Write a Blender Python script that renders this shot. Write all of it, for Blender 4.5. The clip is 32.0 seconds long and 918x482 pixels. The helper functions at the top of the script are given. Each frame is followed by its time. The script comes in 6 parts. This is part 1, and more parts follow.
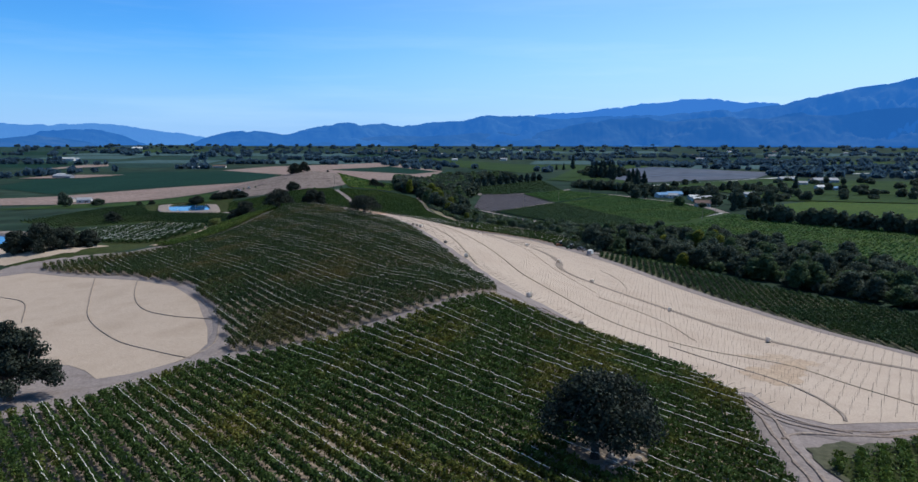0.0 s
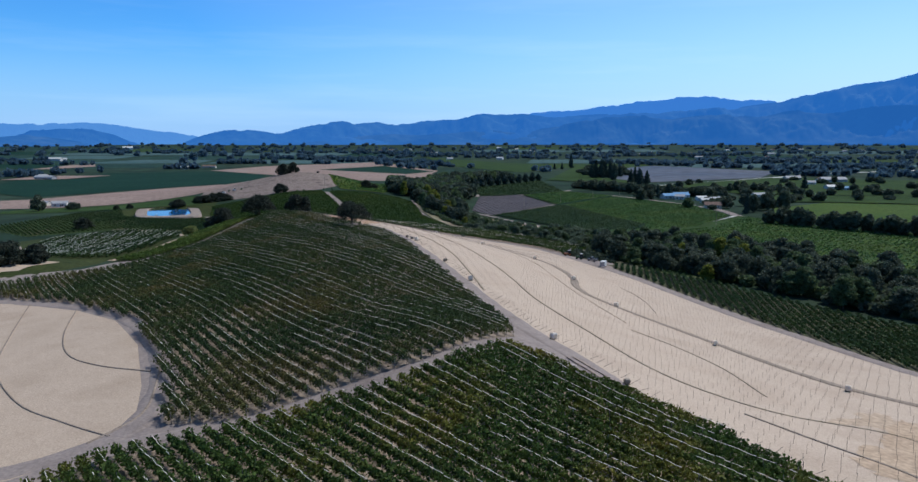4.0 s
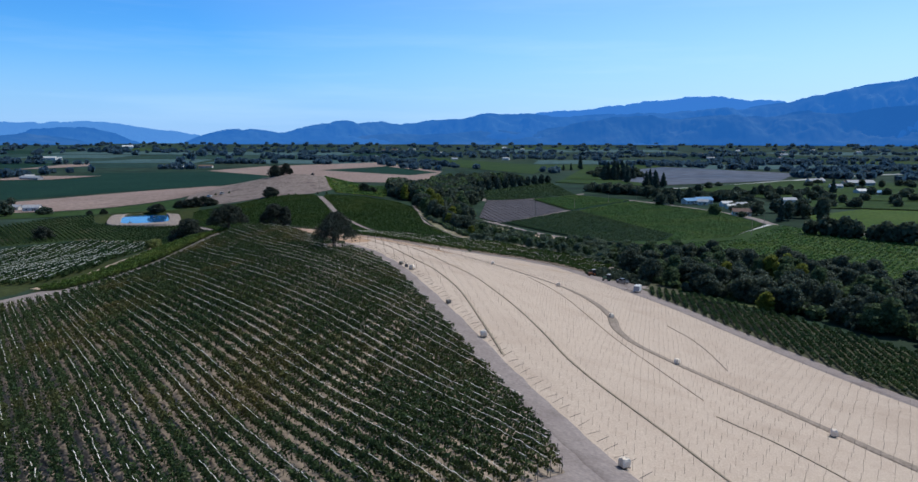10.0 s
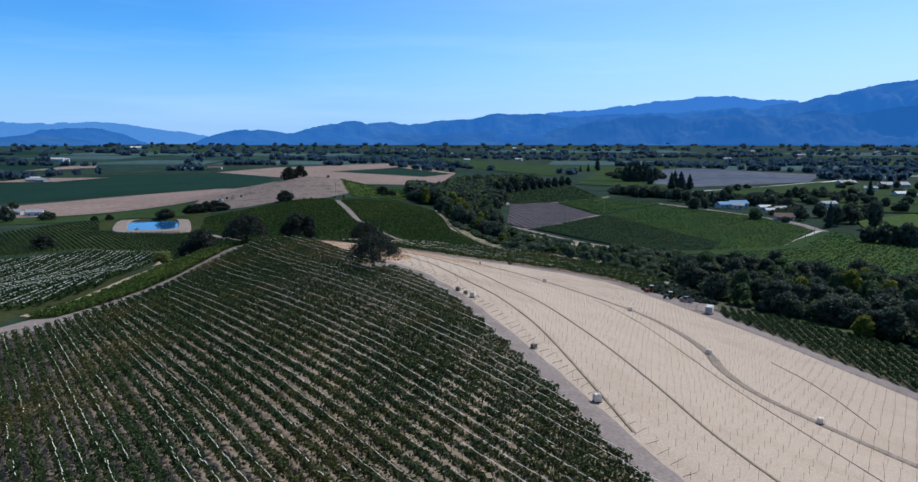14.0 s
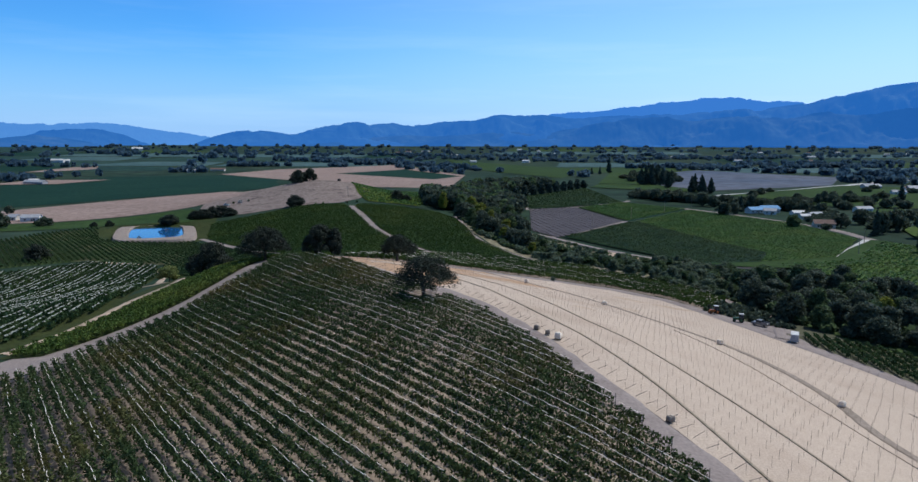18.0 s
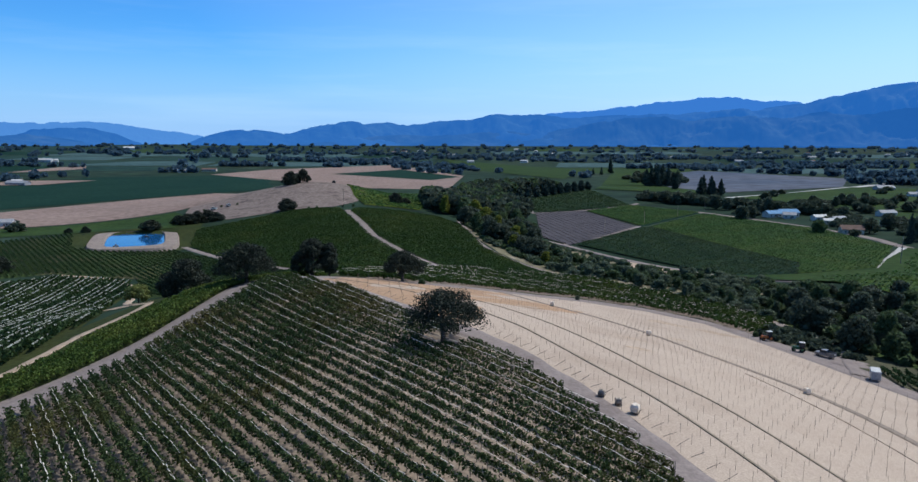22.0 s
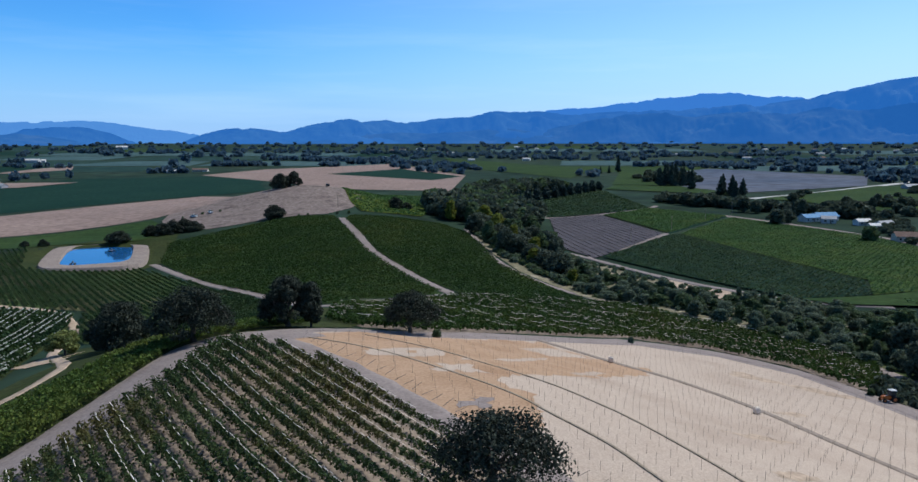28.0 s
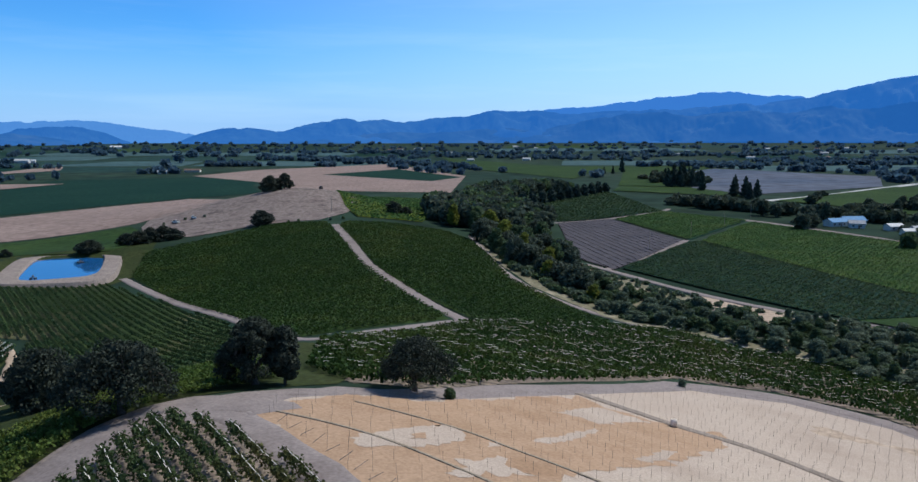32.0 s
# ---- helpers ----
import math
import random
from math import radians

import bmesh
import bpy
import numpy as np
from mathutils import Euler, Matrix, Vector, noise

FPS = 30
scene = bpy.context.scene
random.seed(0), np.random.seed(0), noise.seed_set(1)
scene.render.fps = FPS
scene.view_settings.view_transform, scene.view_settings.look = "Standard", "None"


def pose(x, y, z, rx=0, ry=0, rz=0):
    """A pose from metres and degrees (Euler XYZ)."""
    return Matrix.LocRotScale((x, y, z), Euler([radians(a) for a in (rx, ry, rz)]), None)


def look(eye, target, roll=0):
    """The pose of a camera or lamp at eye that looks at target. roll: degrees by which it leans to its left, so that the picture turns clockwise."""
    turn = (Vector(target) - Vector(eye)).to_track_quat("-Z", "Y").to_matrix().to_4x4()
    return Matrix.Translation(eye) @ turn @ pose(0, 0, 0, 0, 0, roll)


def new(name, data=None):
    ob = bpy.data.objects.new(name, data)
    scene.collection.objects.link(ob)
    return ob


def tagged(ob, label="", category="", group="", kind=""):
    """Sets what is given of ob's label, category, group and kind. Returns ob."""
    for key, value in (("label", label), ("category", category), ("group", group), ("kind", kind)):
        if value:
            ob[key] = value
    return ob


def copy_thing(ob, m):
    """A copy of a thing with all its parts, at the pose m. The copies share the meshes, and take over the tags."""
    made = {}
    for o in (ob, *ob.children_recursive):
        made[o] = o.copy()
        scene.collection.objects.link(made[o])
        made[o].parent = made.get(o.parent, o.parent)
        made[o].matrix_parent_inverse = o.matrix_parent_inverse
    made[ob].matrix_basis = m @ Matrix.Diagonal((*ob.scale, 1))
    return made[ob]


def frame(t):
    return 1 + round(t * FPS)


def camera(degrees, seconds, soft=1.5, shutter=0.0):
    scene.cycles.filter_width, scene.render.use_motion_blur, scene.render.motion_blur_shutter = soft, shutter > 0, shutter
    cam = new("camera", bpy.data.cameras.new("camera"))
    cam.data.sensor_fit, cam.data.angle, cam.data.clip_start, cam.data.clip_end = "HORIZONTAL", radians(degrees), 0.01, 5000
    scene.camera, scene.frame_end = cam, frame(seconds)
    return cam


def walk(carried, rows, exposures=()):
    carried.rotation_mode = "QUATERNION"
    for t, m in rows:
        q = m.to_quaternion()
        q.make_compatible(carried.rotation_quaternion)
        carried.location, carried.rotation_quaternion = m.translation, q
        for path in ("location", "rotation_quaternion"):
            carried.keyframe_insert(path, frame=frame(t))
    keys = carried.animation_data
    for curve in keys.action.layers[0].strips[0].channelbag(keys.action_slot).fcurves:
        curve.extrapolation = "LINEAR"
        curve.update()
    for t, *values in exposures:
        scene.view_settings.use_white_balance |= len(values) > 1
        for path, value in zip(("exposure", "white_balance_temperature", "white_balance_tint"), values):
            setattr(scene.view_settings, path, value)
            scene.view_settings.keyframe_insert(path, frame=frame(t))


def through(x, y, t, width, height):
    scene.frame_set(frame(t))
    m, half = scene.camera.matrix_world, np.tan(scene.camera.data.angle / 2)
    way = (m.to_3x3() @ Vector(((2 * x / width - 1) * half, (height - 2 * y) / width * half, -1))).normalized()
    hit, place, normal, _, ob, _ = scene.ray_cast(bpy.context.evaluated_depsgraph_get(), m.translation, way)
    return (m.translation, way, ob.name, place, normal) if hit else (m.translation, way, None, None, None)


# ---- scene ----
cam = camera(63.76, 32.0, soft=1.5)
PATH = [
    (0, pose(0.00, 0.00, 60.00, 82.230, -0.087, -0.020)),
    (1, pose(-1.12, 8.72, 60.26, 82.206, -0.080, 0.008)),
    (2, pose(-1.87, 17.35, 60.44, 82.169, -0.026, -0.103)),
    (3, pose(-2.15, 25.94, 60.55, 82.157, 0.018, -0.318)),
    (4, pose(-1.91, 34.54, 60.55, 82.116, 0.050, -0.435)),
    (5, pose(-1.31, 43.08, 60.52, 82.110, 0.029, -0.542)),
    (6, pose(-0.49, 51.64, 60.49, 82.121, -0.041, -0.680)),
    (7, pose(0.46, 60.23, 60.52, 82.087, -0.128, -0.659)),
    (8, pose(0.62, 68.81, 60.57, 82.111, -0.159, -0.527)),
    (9, pose(-0.36, 77.43, 60.68, 82.074, -0.122, -0.300)),
    (10, pose(-2.32, 86.02, 60.76, 82.087, -0.110, -0.069)),
    (11, pose(-5.11, 94.40, 60.83, 82.049, -0.029, 0.084)),
    (12, pose(-8.42, 102.45, 60.91, 82.096, 0.012, 0.260)),
    (13, pose(-11.83, 110.10, 60.95, 82.095, -0.017, 0.388)),
    (14, pose(-15.37, 117.38, 60.95, 82.120, -0.044, 0.470)),
    (15, pose(-18.95, 124.55, 60.96, 82.097, -0.081, 0.513)),
    (16, pose(-22.50, 131.80, 61.02, 82.132, -0.110, 0.563)),
    (17, pose(-25.98, 139.33, 61.20, 82.177, -0.111, 0.533)),
    (18, pose(-29.09, 147.20, 61.31, 82.216, -0.121, 0.545)),
    (19, pose(-31.30, 155.29, 61.36, 82.210, -0.139, 0.382)),
    (20, pose(-32.82, 163.59, 61.40, 82.206, -0.138, 0.262)),
    (21, pose(-33.90, 172.01, 61.41, 82.211, -0.167, 0.222)),
    (22, pose(-34.91, 180.46, 61.42, 82.181, -0.183, 0.152)),
    (23, pose(-35.90, 188.74, 61.50, 82.179, -0.180, 0.182)),
    (24, pose(-37.01, 197.20, 61.62, 82.142, -0.144, 0.114)),
    (25, pose(-38.09, 205.80, 61.85, 82.104, -0.144, 0.031)),
    (26, pose(-39.07, 214.65, 62.06, 82.061, -0.065, 0.010)),
    (27, pose(-39.95, 223.49, 62.13, 82.045, 0.017, -0.055)),
    (28, pose(-40.69, 232.19, 62.02, 81.988, 0.088, -0.007)),
    (29, pose(-41.57, 240.88, 61.97, 82.012, 0.114, -0.080)),
    (30, pose(-42.41, 249.43, 61.88, 81.977, 0.065, -0.089)),
    (31, pose(-43.21, 257.99, 61.86, 81.956, 0.082, -0.150)),
    (32, pose(-43.95, 266.40, 61.89, 81.949, 0.135, -0.199)),
]
walk(cam, PATH, exposures=((0, 0.0, 6000, 10), (32, 0.0, 6000, 10)))

# ---- world and sun ----
SUN_ELEV, SUN_AZ = 51.0, 58.0            # degrees; azimuth clockwise from +y
world = bpy.data.worlds.new("world")
scene.world = world
world.use_nodes = True
wn, wl = world.node_tree.nodes, world.node_tree.links
sky = wn.new("ShaderNodeTexSky")
sky.sky_type, sky.sun_disc = "NISHITA", False
sky.sun_elevation, sky.sun_rotation = radians(SUN_ELEV), radians(SUN_AZ)
sky.altitude, sky.air_density, sky.dust_density, sky.ozone_density = 100, 1.0, 0.0, 4.0
sat = wn.new("ShaderNodeHueSaturation")
sat.inputs["Saturation"].default_value = 1.05
clear = wn.new("ShaderNodeMix")
clear.data_type, clear.blend_type = "RGBA", "MULTIPLY"
clear.inputs["Factor"].default_value = 1
wl.new(sky.outputs[0], sat.inputs["Color"])
wl.new(sat.outputs[0], clear.inputs["A"])
where = wn.new("ShaderNodeTexCoord")
lift = wn.new("ShaderNodeSeparateXYZ")
wl.new(where.outputs["Generated"], lift.inputs[0])
over = wn.new("ShaderNodeMapRange")           # whiter towards the zenith, where the path through air is short
over.interpolation_type = "SMOOTHSTEP"
over.inputs["From Min"].default_value, over.inputs["From Max"].default_value = 0.16, 0.7
wl.new(lift.outputs["Z"], over.inputs["Value"])
tone = wn.new("ShaderNodeMix")
tone.data_type = "RGBA"
tone.inputs["A"].default_value, tone.inputs["B"].default_value = (0.40, 0.86, 1.28, 1), (1.0, 0.94, 0.9, 1)
wl.new(over.outputs["Result"], tone.inputs["Factor"])
wl.new(tone.outputs["Result"], clear.inputs["B"])
drift = wn.new("ShaderNodeMapping")
drift.inputs["Scale"].default_value, drift.inputs["Rotation"].default_value = (1.2, 1.2, 14), (0, 0.05, 0)
wisps = wn.new("ShaderNodeTexNoise")
wisps.inputs["Scale"].default_value, wisps.inputs["Detail"].default_value, wisps.inputs["Roughness"].default_value = 1.6, 5, 0.6
thin = wn.new("ShaderNodeMapRange")
thin.inputs["From Min"].default_value, thin.inputs["From Max"].default_value, thin.inputs["To Max"].default_value = 0.5, 0.82, 0.22
veil = wn.new("ShaderNodeMix")
veil.data_type, veil.blend_type = "RGBA", "MIX"
veil.inputs["B"].default_value = (6.6, 8.4, 10.0, 1)
wl.new(where.outputs["Generated"], drift.inputs["Vector"])
wl.new(drift.outputs[0], wisps.inputs["Vector"])
wl.new(wisps.outputs["Fac"], thin.inputs["Value"])
glare = wn.new("ShaderNodeVectorMath")
glare.operation = "DOT_PRODUCT"
glare.inputs[1].default_value = (math.sin(radians(SUN_AZ)) * math.cos(radians(SUN_ELEV)), math.cos(radians(SUN_AZ)) * math.cos(radians(SUN_ELEV)), math.sin(radians(SUN_ELEV)))
wl.new(where.outputs["Generated"], glare.inputs[0])
nearer = wn.new("ShaderNodeMapRange")
nearer.inputs["From Min"].default_value, nearer.inputs["From Max"].default_value, nearer.inputs["To Max"].default_value = 0.25, 0.75, 0.75
wl.new(glare.outputs["Value"], nearer.inputs["Value"])
low = wn.new("ShaderNodeMapRange")            # the haze thins with height over the horizon
low.interpolation_type = "SMOOTHSTEP"
low.inputs["From Min"].default_value, low.inputs["From Max"].default_value = 0.34, 0.02
wl.new(lift.outputs["Z"], low.inputs["Value"])
both = wn.new("ShaderNodeMath")
both.operation, both.use_clamp = "ADD", True
wl.new(thin.outputs["Result"], both.inputs[0])
wl.new(nearer.outputs["Result"], both.inputs[1])
hazed = wn.new("ShaderNodeMath")
hazed.operation, hazed.use_clamp = "MULTIPLY", True
wl.new(both.outputs[0], hazed.inputs[0])
wl.new(low.outputs["Result"], hazed.inputs[1])
band = wn.new("ShaderNodeMapRange")           # pale air along the horizon
band.interpolation_type = "SMOOTHSTEP"
band.inputs["From Min"].default_value, band.inputs["From Max"].default_value, band.inputs["To Max"].default_value = 0.15, -0.01, 0.95
wl.new(lift.outputs["Z"], band.inputs["Value"])
pale = wn.new("ShaderNodeMix")
pale.data_type, pale.blend_type = "RGBA", "MIX"
pale.inputs["B"].default_value = (3.3, 5.3, 8.2, 1)
wl.new(band.outputs["Result"], pale.inputs["Factor"])
wl.new(clear.outputs["Result"], pale.inputs["A"])
wl.new(hazed.outputs[0], veil.inputs["Factor"])
wl.new(pale.outputs["Result"], veil.inputs["A"])
wl.new(veil.outputs["Result"], wn["Background"].inputs[0])
wn["Background"].inputs[1].default_value = 0.112
sun = new("sun", bpy.data.lights.new("sun", "SUN"))
sun.data.energy, sun.data.angle, sun.data.color = 4.1, radians(0.53), (1.0, 0.955, 0.86)
sd = Vector((math.sin(radians(SUN_AZ)) * math.cos(radians(SUN_ELEV)), math.cos(radians(SUN_AZ)) * math.cos(radians(SUN_ELEV)), math.sin(radians(SUN_ELEV))))
sun.matrix_world = look(sd * 300, (0, 0, 0))


# ---- materials ----
def material(name, rough=0.9, spec=0.3):
    m = bpy.data.materials.new(name)
    m.use_nodes = True
    b = m.node_tree.nodes["Principled BSDF"]
    b.inputs["Roughness"].default_value = rough
    b.inputs["Specular IOR Level"].default_value = spec
    return m, m.node_tree.nodes, m.node_tree.links, b


def blotchy(name, colors, scale, fine=0.0, rough=0.95, bump=0.0, spec=0.04, island=0.0, amp=0.28):
    """Colour varied by a broad noise (colors: 2 or 3 stops) and by a fine one."""
    m, n, l, b = material(name, rough, spec)
    geo = n.new("ShaderNodeNewGeometry")
    a = n.new("ShaderNodeTexNoise")
    a.inputs["Scale"].default_value, a.inputs["Detail"].default_value, a.inputs["Roughness"].default_value = scale, 6, 0.65
    l.new(geo.outputs["Position"], a.inputs["Vector"])
    r = n.new("ShaderNodeValToRGB")
    l.new(a.outputs["Fac"], r.inputs[0])
    el = r.color_ramp.elements
    el[0].position, el[1].position = 0.32, 0.68
    el[0].color, el[1].color = (*colors[0], 1), (*colors[-1], 1)
    if len(colors) == 3:
        e = el.new(0.5)
        e.color = (*colors[1], 1)
    out = r.outputs[0]
    if fine:
        f = n.new("ShaderNodeTexNoise")
        f.inputs["Scale"].default_value, f.inputs["Detail"].default_value = fine, 4
        l.new(geo.outputs["Position"], f.inputs["Vector"])
        k = n.new("ShaderNodeMapRange")
        k.inputs["From Min"].default_value, k.inputs["From Max"].default_value, k.inputs["To Min"].default_value, k.inputs["To Max"].default_value = 0.3, 0.7, 1 - amp, 1 + amp
        l.new(f.outputs["Fac"], k.inputs["Value"])
        x = n.new("ShaderNodeMix")
        x.data_type, x.blend_type = "RGBA", "MULTIPLY"
        x.inputs["Factor"].default_value = 1
        l.new(out, x.inputs["A"])
        l.new(k.outputs["Result"], x.inputs["B"])
        out = x.outputs["Result"]
        if bump:
            u = n.new("ShaderNodeBump")
            u.inputs["Strength"].default_value, u.inputs["Distance"].default_value = bump, 0.15
            l.new(f.outputs["Fac"], u.inputs["Height"])
            l.new(u.outputs["Normal"], b.inputs["Normal"])
    if island:
        h = n.new("ShaderNodeMapRange")
        h.inputs["To Min"].default_value, h.inputs["To Max"].default_value = 1 - island, 1 + island
        l.new(geo.outputs["Random Per Island"], h.inputs["Value"])
        x = n.new("ShaderNodeMix")
        x.data_type, x.blend_type = "RGBA", "MULTIPLY"
        x.inputs["Factor"].default_value = 1
        l.new(out, x.inputs["A"])
        l.new(h.outputs["Result"], x.inputs["B"])
        out = x.outputs["Result"]
    l.new(out, b.inputs["Base Color"])
    return m


def leafy(name, colors, scale, fine, through=0.3, island=0.4):
    """Leaves: a glossy face that lets part of the sun through."""
    m = blotchy(name, colors, scale, fine, rough=0.7, spec=0.12, island=island)
    n, l = m.node_tree.nodes, m.node_tree.links
    b = n["Principled BSDF"]
    tr = n.new("ShaderNodeBsdfTranslucent")
    mix = n.new("ShaderNodeMixShader")
    mix.inputs[0].default_value = through
    l.new(b.inputs["Base Color"].links[0].from_socket, tr.inputs["Color"])
    l.new(b.outputs[0], mix.inputs[1])
    l.new(tr.outputs[0], mix.inputs[2])
    l.new(mix.outputs[0], n["Material Output"].inputs["Surface"])
    return m


def plain(name, color, rough=0.6, spec=0.4, metal=0.0):
    m, n, l, b = material(name, rough, spec)
    b.inputs["Base Color"].default_value = (*color, 1)
    b.inputs["Metallic"].default_value = metal
    return m


M_STRAW = blotchy("straw_mulch", [(0.402, 0.314, 0.240), (0.448, 0.357, 0.276), (0.378, 0.294, 0.224)], 0.035, 4.5, bump=0.15, amp=0.2)
M_STRAW_L = blotchy("older_straw_mulch", [(0.37, 0.288, 0.215), (0.42, 0.33, 0.25), (0.35, 0.27, 0.20)], 0.05, 4.5, bump=0.15, amp=0.2)
M_STRAW_D = blotchy("worn_straw", [(0.37, 0.28, 0.20), (0.43, 0.33, 0.24)], 0.1, 0.9, bump=0.2)
M_STRAW_B = blotchy("brown_straw", [(0.35, 0.255, 0.175), (0.41, 0.31, 0.22)], 0.12, 1.2, bump=0.2)
M_DRY = blotchy("dry_bank", [(0.26, 0.215, 0.145), (0.15, 0.14, 0.085), (0.33, 0.28, 0.20)], 0.12, 0.8, bump=0.5)
M_FRESH = blotchy("fresh_straw", [(0.335, 0.215, 0.130), (0.395, 0.262, 0.165), (0.315, 0.198, 0.118)], 0.08, 2.4, bump=0.15, amp=0.16)
M_TRACK = blotchy("trodden_soil", [(0.23, 0.185, 0.13), (0.30, 0.245, 0.18)], 0.3, 2.5, bump=0.6)
M_RUT = blotchy("worn_track_soil", [(0.215, 0.172, 0.135), (0.275, 0.222, 0.178)], 0.2, 1.5, bump=0.4)
M_SOIL = blotchy("vineyard_soil", [(0.185, 0.146, 0.11), (0.285, 0.226, 0.172), (0.225, 0.178, 0.133)], 0.12, 1.6, bump=0.4)
M_GRASS = blotchy("grassy_ground", [(0.055, 0.075, 0.03), (0.04, 0.066, 0.022), (0.10, 0.095, 0.05)], 0.05, 0.7, bump=0.5)
M_TURF = blotchy("dark_turf", [(0.028, 0.040, 0.014), (0.048, 0.056, 0.020)], 0.06, 0.8, bump=0.6)
M_ROAD = blotchy("dirt_road", [(0.190, 0.154, 0.138), (0.254, 0.212, 0.190), (0.215, 0.176, 0.157)], 0.1, 2.2, bump=0.2, amp=0.18)
M_WHEEL = blotchy("packed_wheel_rut", [(0.215, 0.165, 0.136), (0.30, 0.238, 0.19)], 0.4, 1.6, bump=0.4)
M_VINE = leafy("vine_leaves", [(0.040, 0.066, 0.024), (0.056, 0.080, 0.027), (0.125, 0.105, 0.034)], 0.045, 0.9)
M_VINE_F = leafy("vine_leaves_turning", [(0.044, 0.082, 0.020), (0.066, 0.098, 0.022), (0.185, 0.155, 0.028)], 0.06, 0.9)
M_VINE_G = leafy("vine_leaves_lush", [(0.028, 0.058, 0.013), (0.038, 0.070, 0.015), (0.066, 0.090, 0.018)], 0.03, 0.6)
M_VINE_B = leafy("vine_leaves_bright", [(0.040, 0.096, 0.028), (0.054, 0.112, 0.030), (0.088, 0.132, 0.032)], 0.03, 0.25)
M_VINE_L = leafy("vine_leaves_young", [(0.056, 0.098, 0.020), (0.078, 0.118, 0.024), (0.112, 0.138, 0.028)], 0.05, 0.4)
M_VINE_D = leafy("vine_leaves_dark", [(0.026, 0.056, 0.022), (0.038, 0.068, 0.024), (0.050, 0.078, 0.025)], 0.03, 0.25)
M_NET = leafy("bird_netting", [(0.74, 0.65, 0.53), (0.90, 0.81, 0.68)], 0.5, 3.0, 0.1, 0.15)
M_STAKE = blotchy("weathered_stake", [(0.20, 0.17, 0.14), (0.28, 0.24, 0.20)], 1.0, 6.0)
M_OAK = leafy("oak_leaves", [(0.028, 0.035, 0.025), (0.046, 0.055, 0.037)], 0.3, 2.0, 0.18)
M_TREE = leafy("wood_leaves", [(0.054, 0.074, 0.052), (0.090, 0.112, 0.072)], 0.3, 2.0, 0.34)
M_WILLOW = leafy("willow_leaves", [(0.072, 0.110, 0.052), (0.098, 0.140, 0.060)], 0.3, 2.0, 0.42)
M_LIGHT = leafy("young_tree_leaves", [(0.16, 0.19, 0.06), (0.21, 0.23, 0.075)], 0.3, 2.0, 0.4)
M_YELLOW = leafy("yellowing_leaves", [(0.14, 0.165, 0.030), (0.20, 0.21, 0.036)], 0.3, 2.0, 0.45)
M_SHRUB = leafy("scrub_leaves", [(0.082, 0.120, 0.078), (0.150, 0.185, 0.115)], 0.1, 1.5, 0.4)
M_CONIFER = leafy("conifer_needles", [(0.030, 0.050, 0.040), (0.044, 0.066, 0.050)], 0.3, 2.0, 0.2)
# far leaves: the blue of distance haze is painted into their colour
M_FARTREE_HAZE = leafy("distant_leaves_haze", [(0.056, 0.106, 0.145), (0.078, 0.126, 0.160)], 0.01, 0.0, 0.5, 0.2)
M_BARK = blotchy("bark", [(0.07, 0.055, 0.045), (0.12, 0.10, 0.08)], 2.0, 9.0, bump=0.5)
M_FIELD = blotchy("vines_mid_green", [(0.021, 0.044, 0.013), (0.040, 0.066, 0.018)], 0.02, 0.3, bump=1.0)
M_FIELD_B = blotchy("vines_bright_green", [(0.040, 0.074, 0.016), (0.060, 0.090, 0.020)], 0.02, 0.3, bump=1.0)
M_FIELD_D = blotchy("vines_dark_green", [(0.008, 0.029, 0.019), (0.013, 0.037, 0.023)], 0.012, 0.25, bump=1.0)
M_FIELD_Y = blotchy("vines_yellow_green", [(0.072, 0.105, 0.013), (0.100, 0.122, 0.016)], 0.03, 0.3, bump=1.0)
M_TAN = blotchy("mown_field", [(0.215, 0.155, 0.128), (0.27, 0.20, 0.165)], 0.02, 0.25)
M_FALLOW = blotchy("fallow_plot", [(0.066, 0.060, 0.066), (0.092, 0.083, 0.088)], 0.04, 0.4, bump=0.6)
M_STUBBLE = blotchy("pale_stubble", [(0.115, 0.102, 0.105), (0.16, 0.142, 0.14)], 0.05, 0.8)
# grey disked soil with the blue of distance haze painted in
M_GREY = blotchy("disked_field_haze", [(0.062, 0.082, 0.118), (0.092, 0.104, 0.132), (0.118, 0.118, 0.134)], 0.004, 0.05)
M_BARE = blotchy("bare_hill", [(0.098, 0.076, 0.066), (0.21, 0.168, 0.144), (0.145, 0.112, 0.098)], 0.07, 0.5, bump=0.8, amp=0.34)
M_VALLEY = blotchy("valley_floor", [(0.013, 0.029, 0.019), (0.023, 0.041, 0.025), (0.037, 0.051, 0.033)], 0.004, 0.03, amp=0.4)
# next two: far fields with blue-green distance haze mixed into the colour
M_PLAIN_HAZE = blotchy("plain_vineyard_haze", [(0.014, 0.036, 0.032), (0.022, 0.048, 0.037), (0.032, 0.056, 0.040)], 0.006, 0.05, amp=0.35)
M_MEADOW_HAZE = blotchy("meadow_haze", [(0.044, 0.086, 0.086), (0.068, 0.108, 0.104)], 0.006, 0.05)
M_CONCRETE = blotchy("pale_concrete", [(0.42, 0.40, 0.37), (0.50, 0.48, 0.45)], 0.3, 3.0)
M_LINER = blotchy("pond_bank", [(0.215, 0.172, 0.145), (0.29, 0.24, 0.20)], 0.2, 1.5)
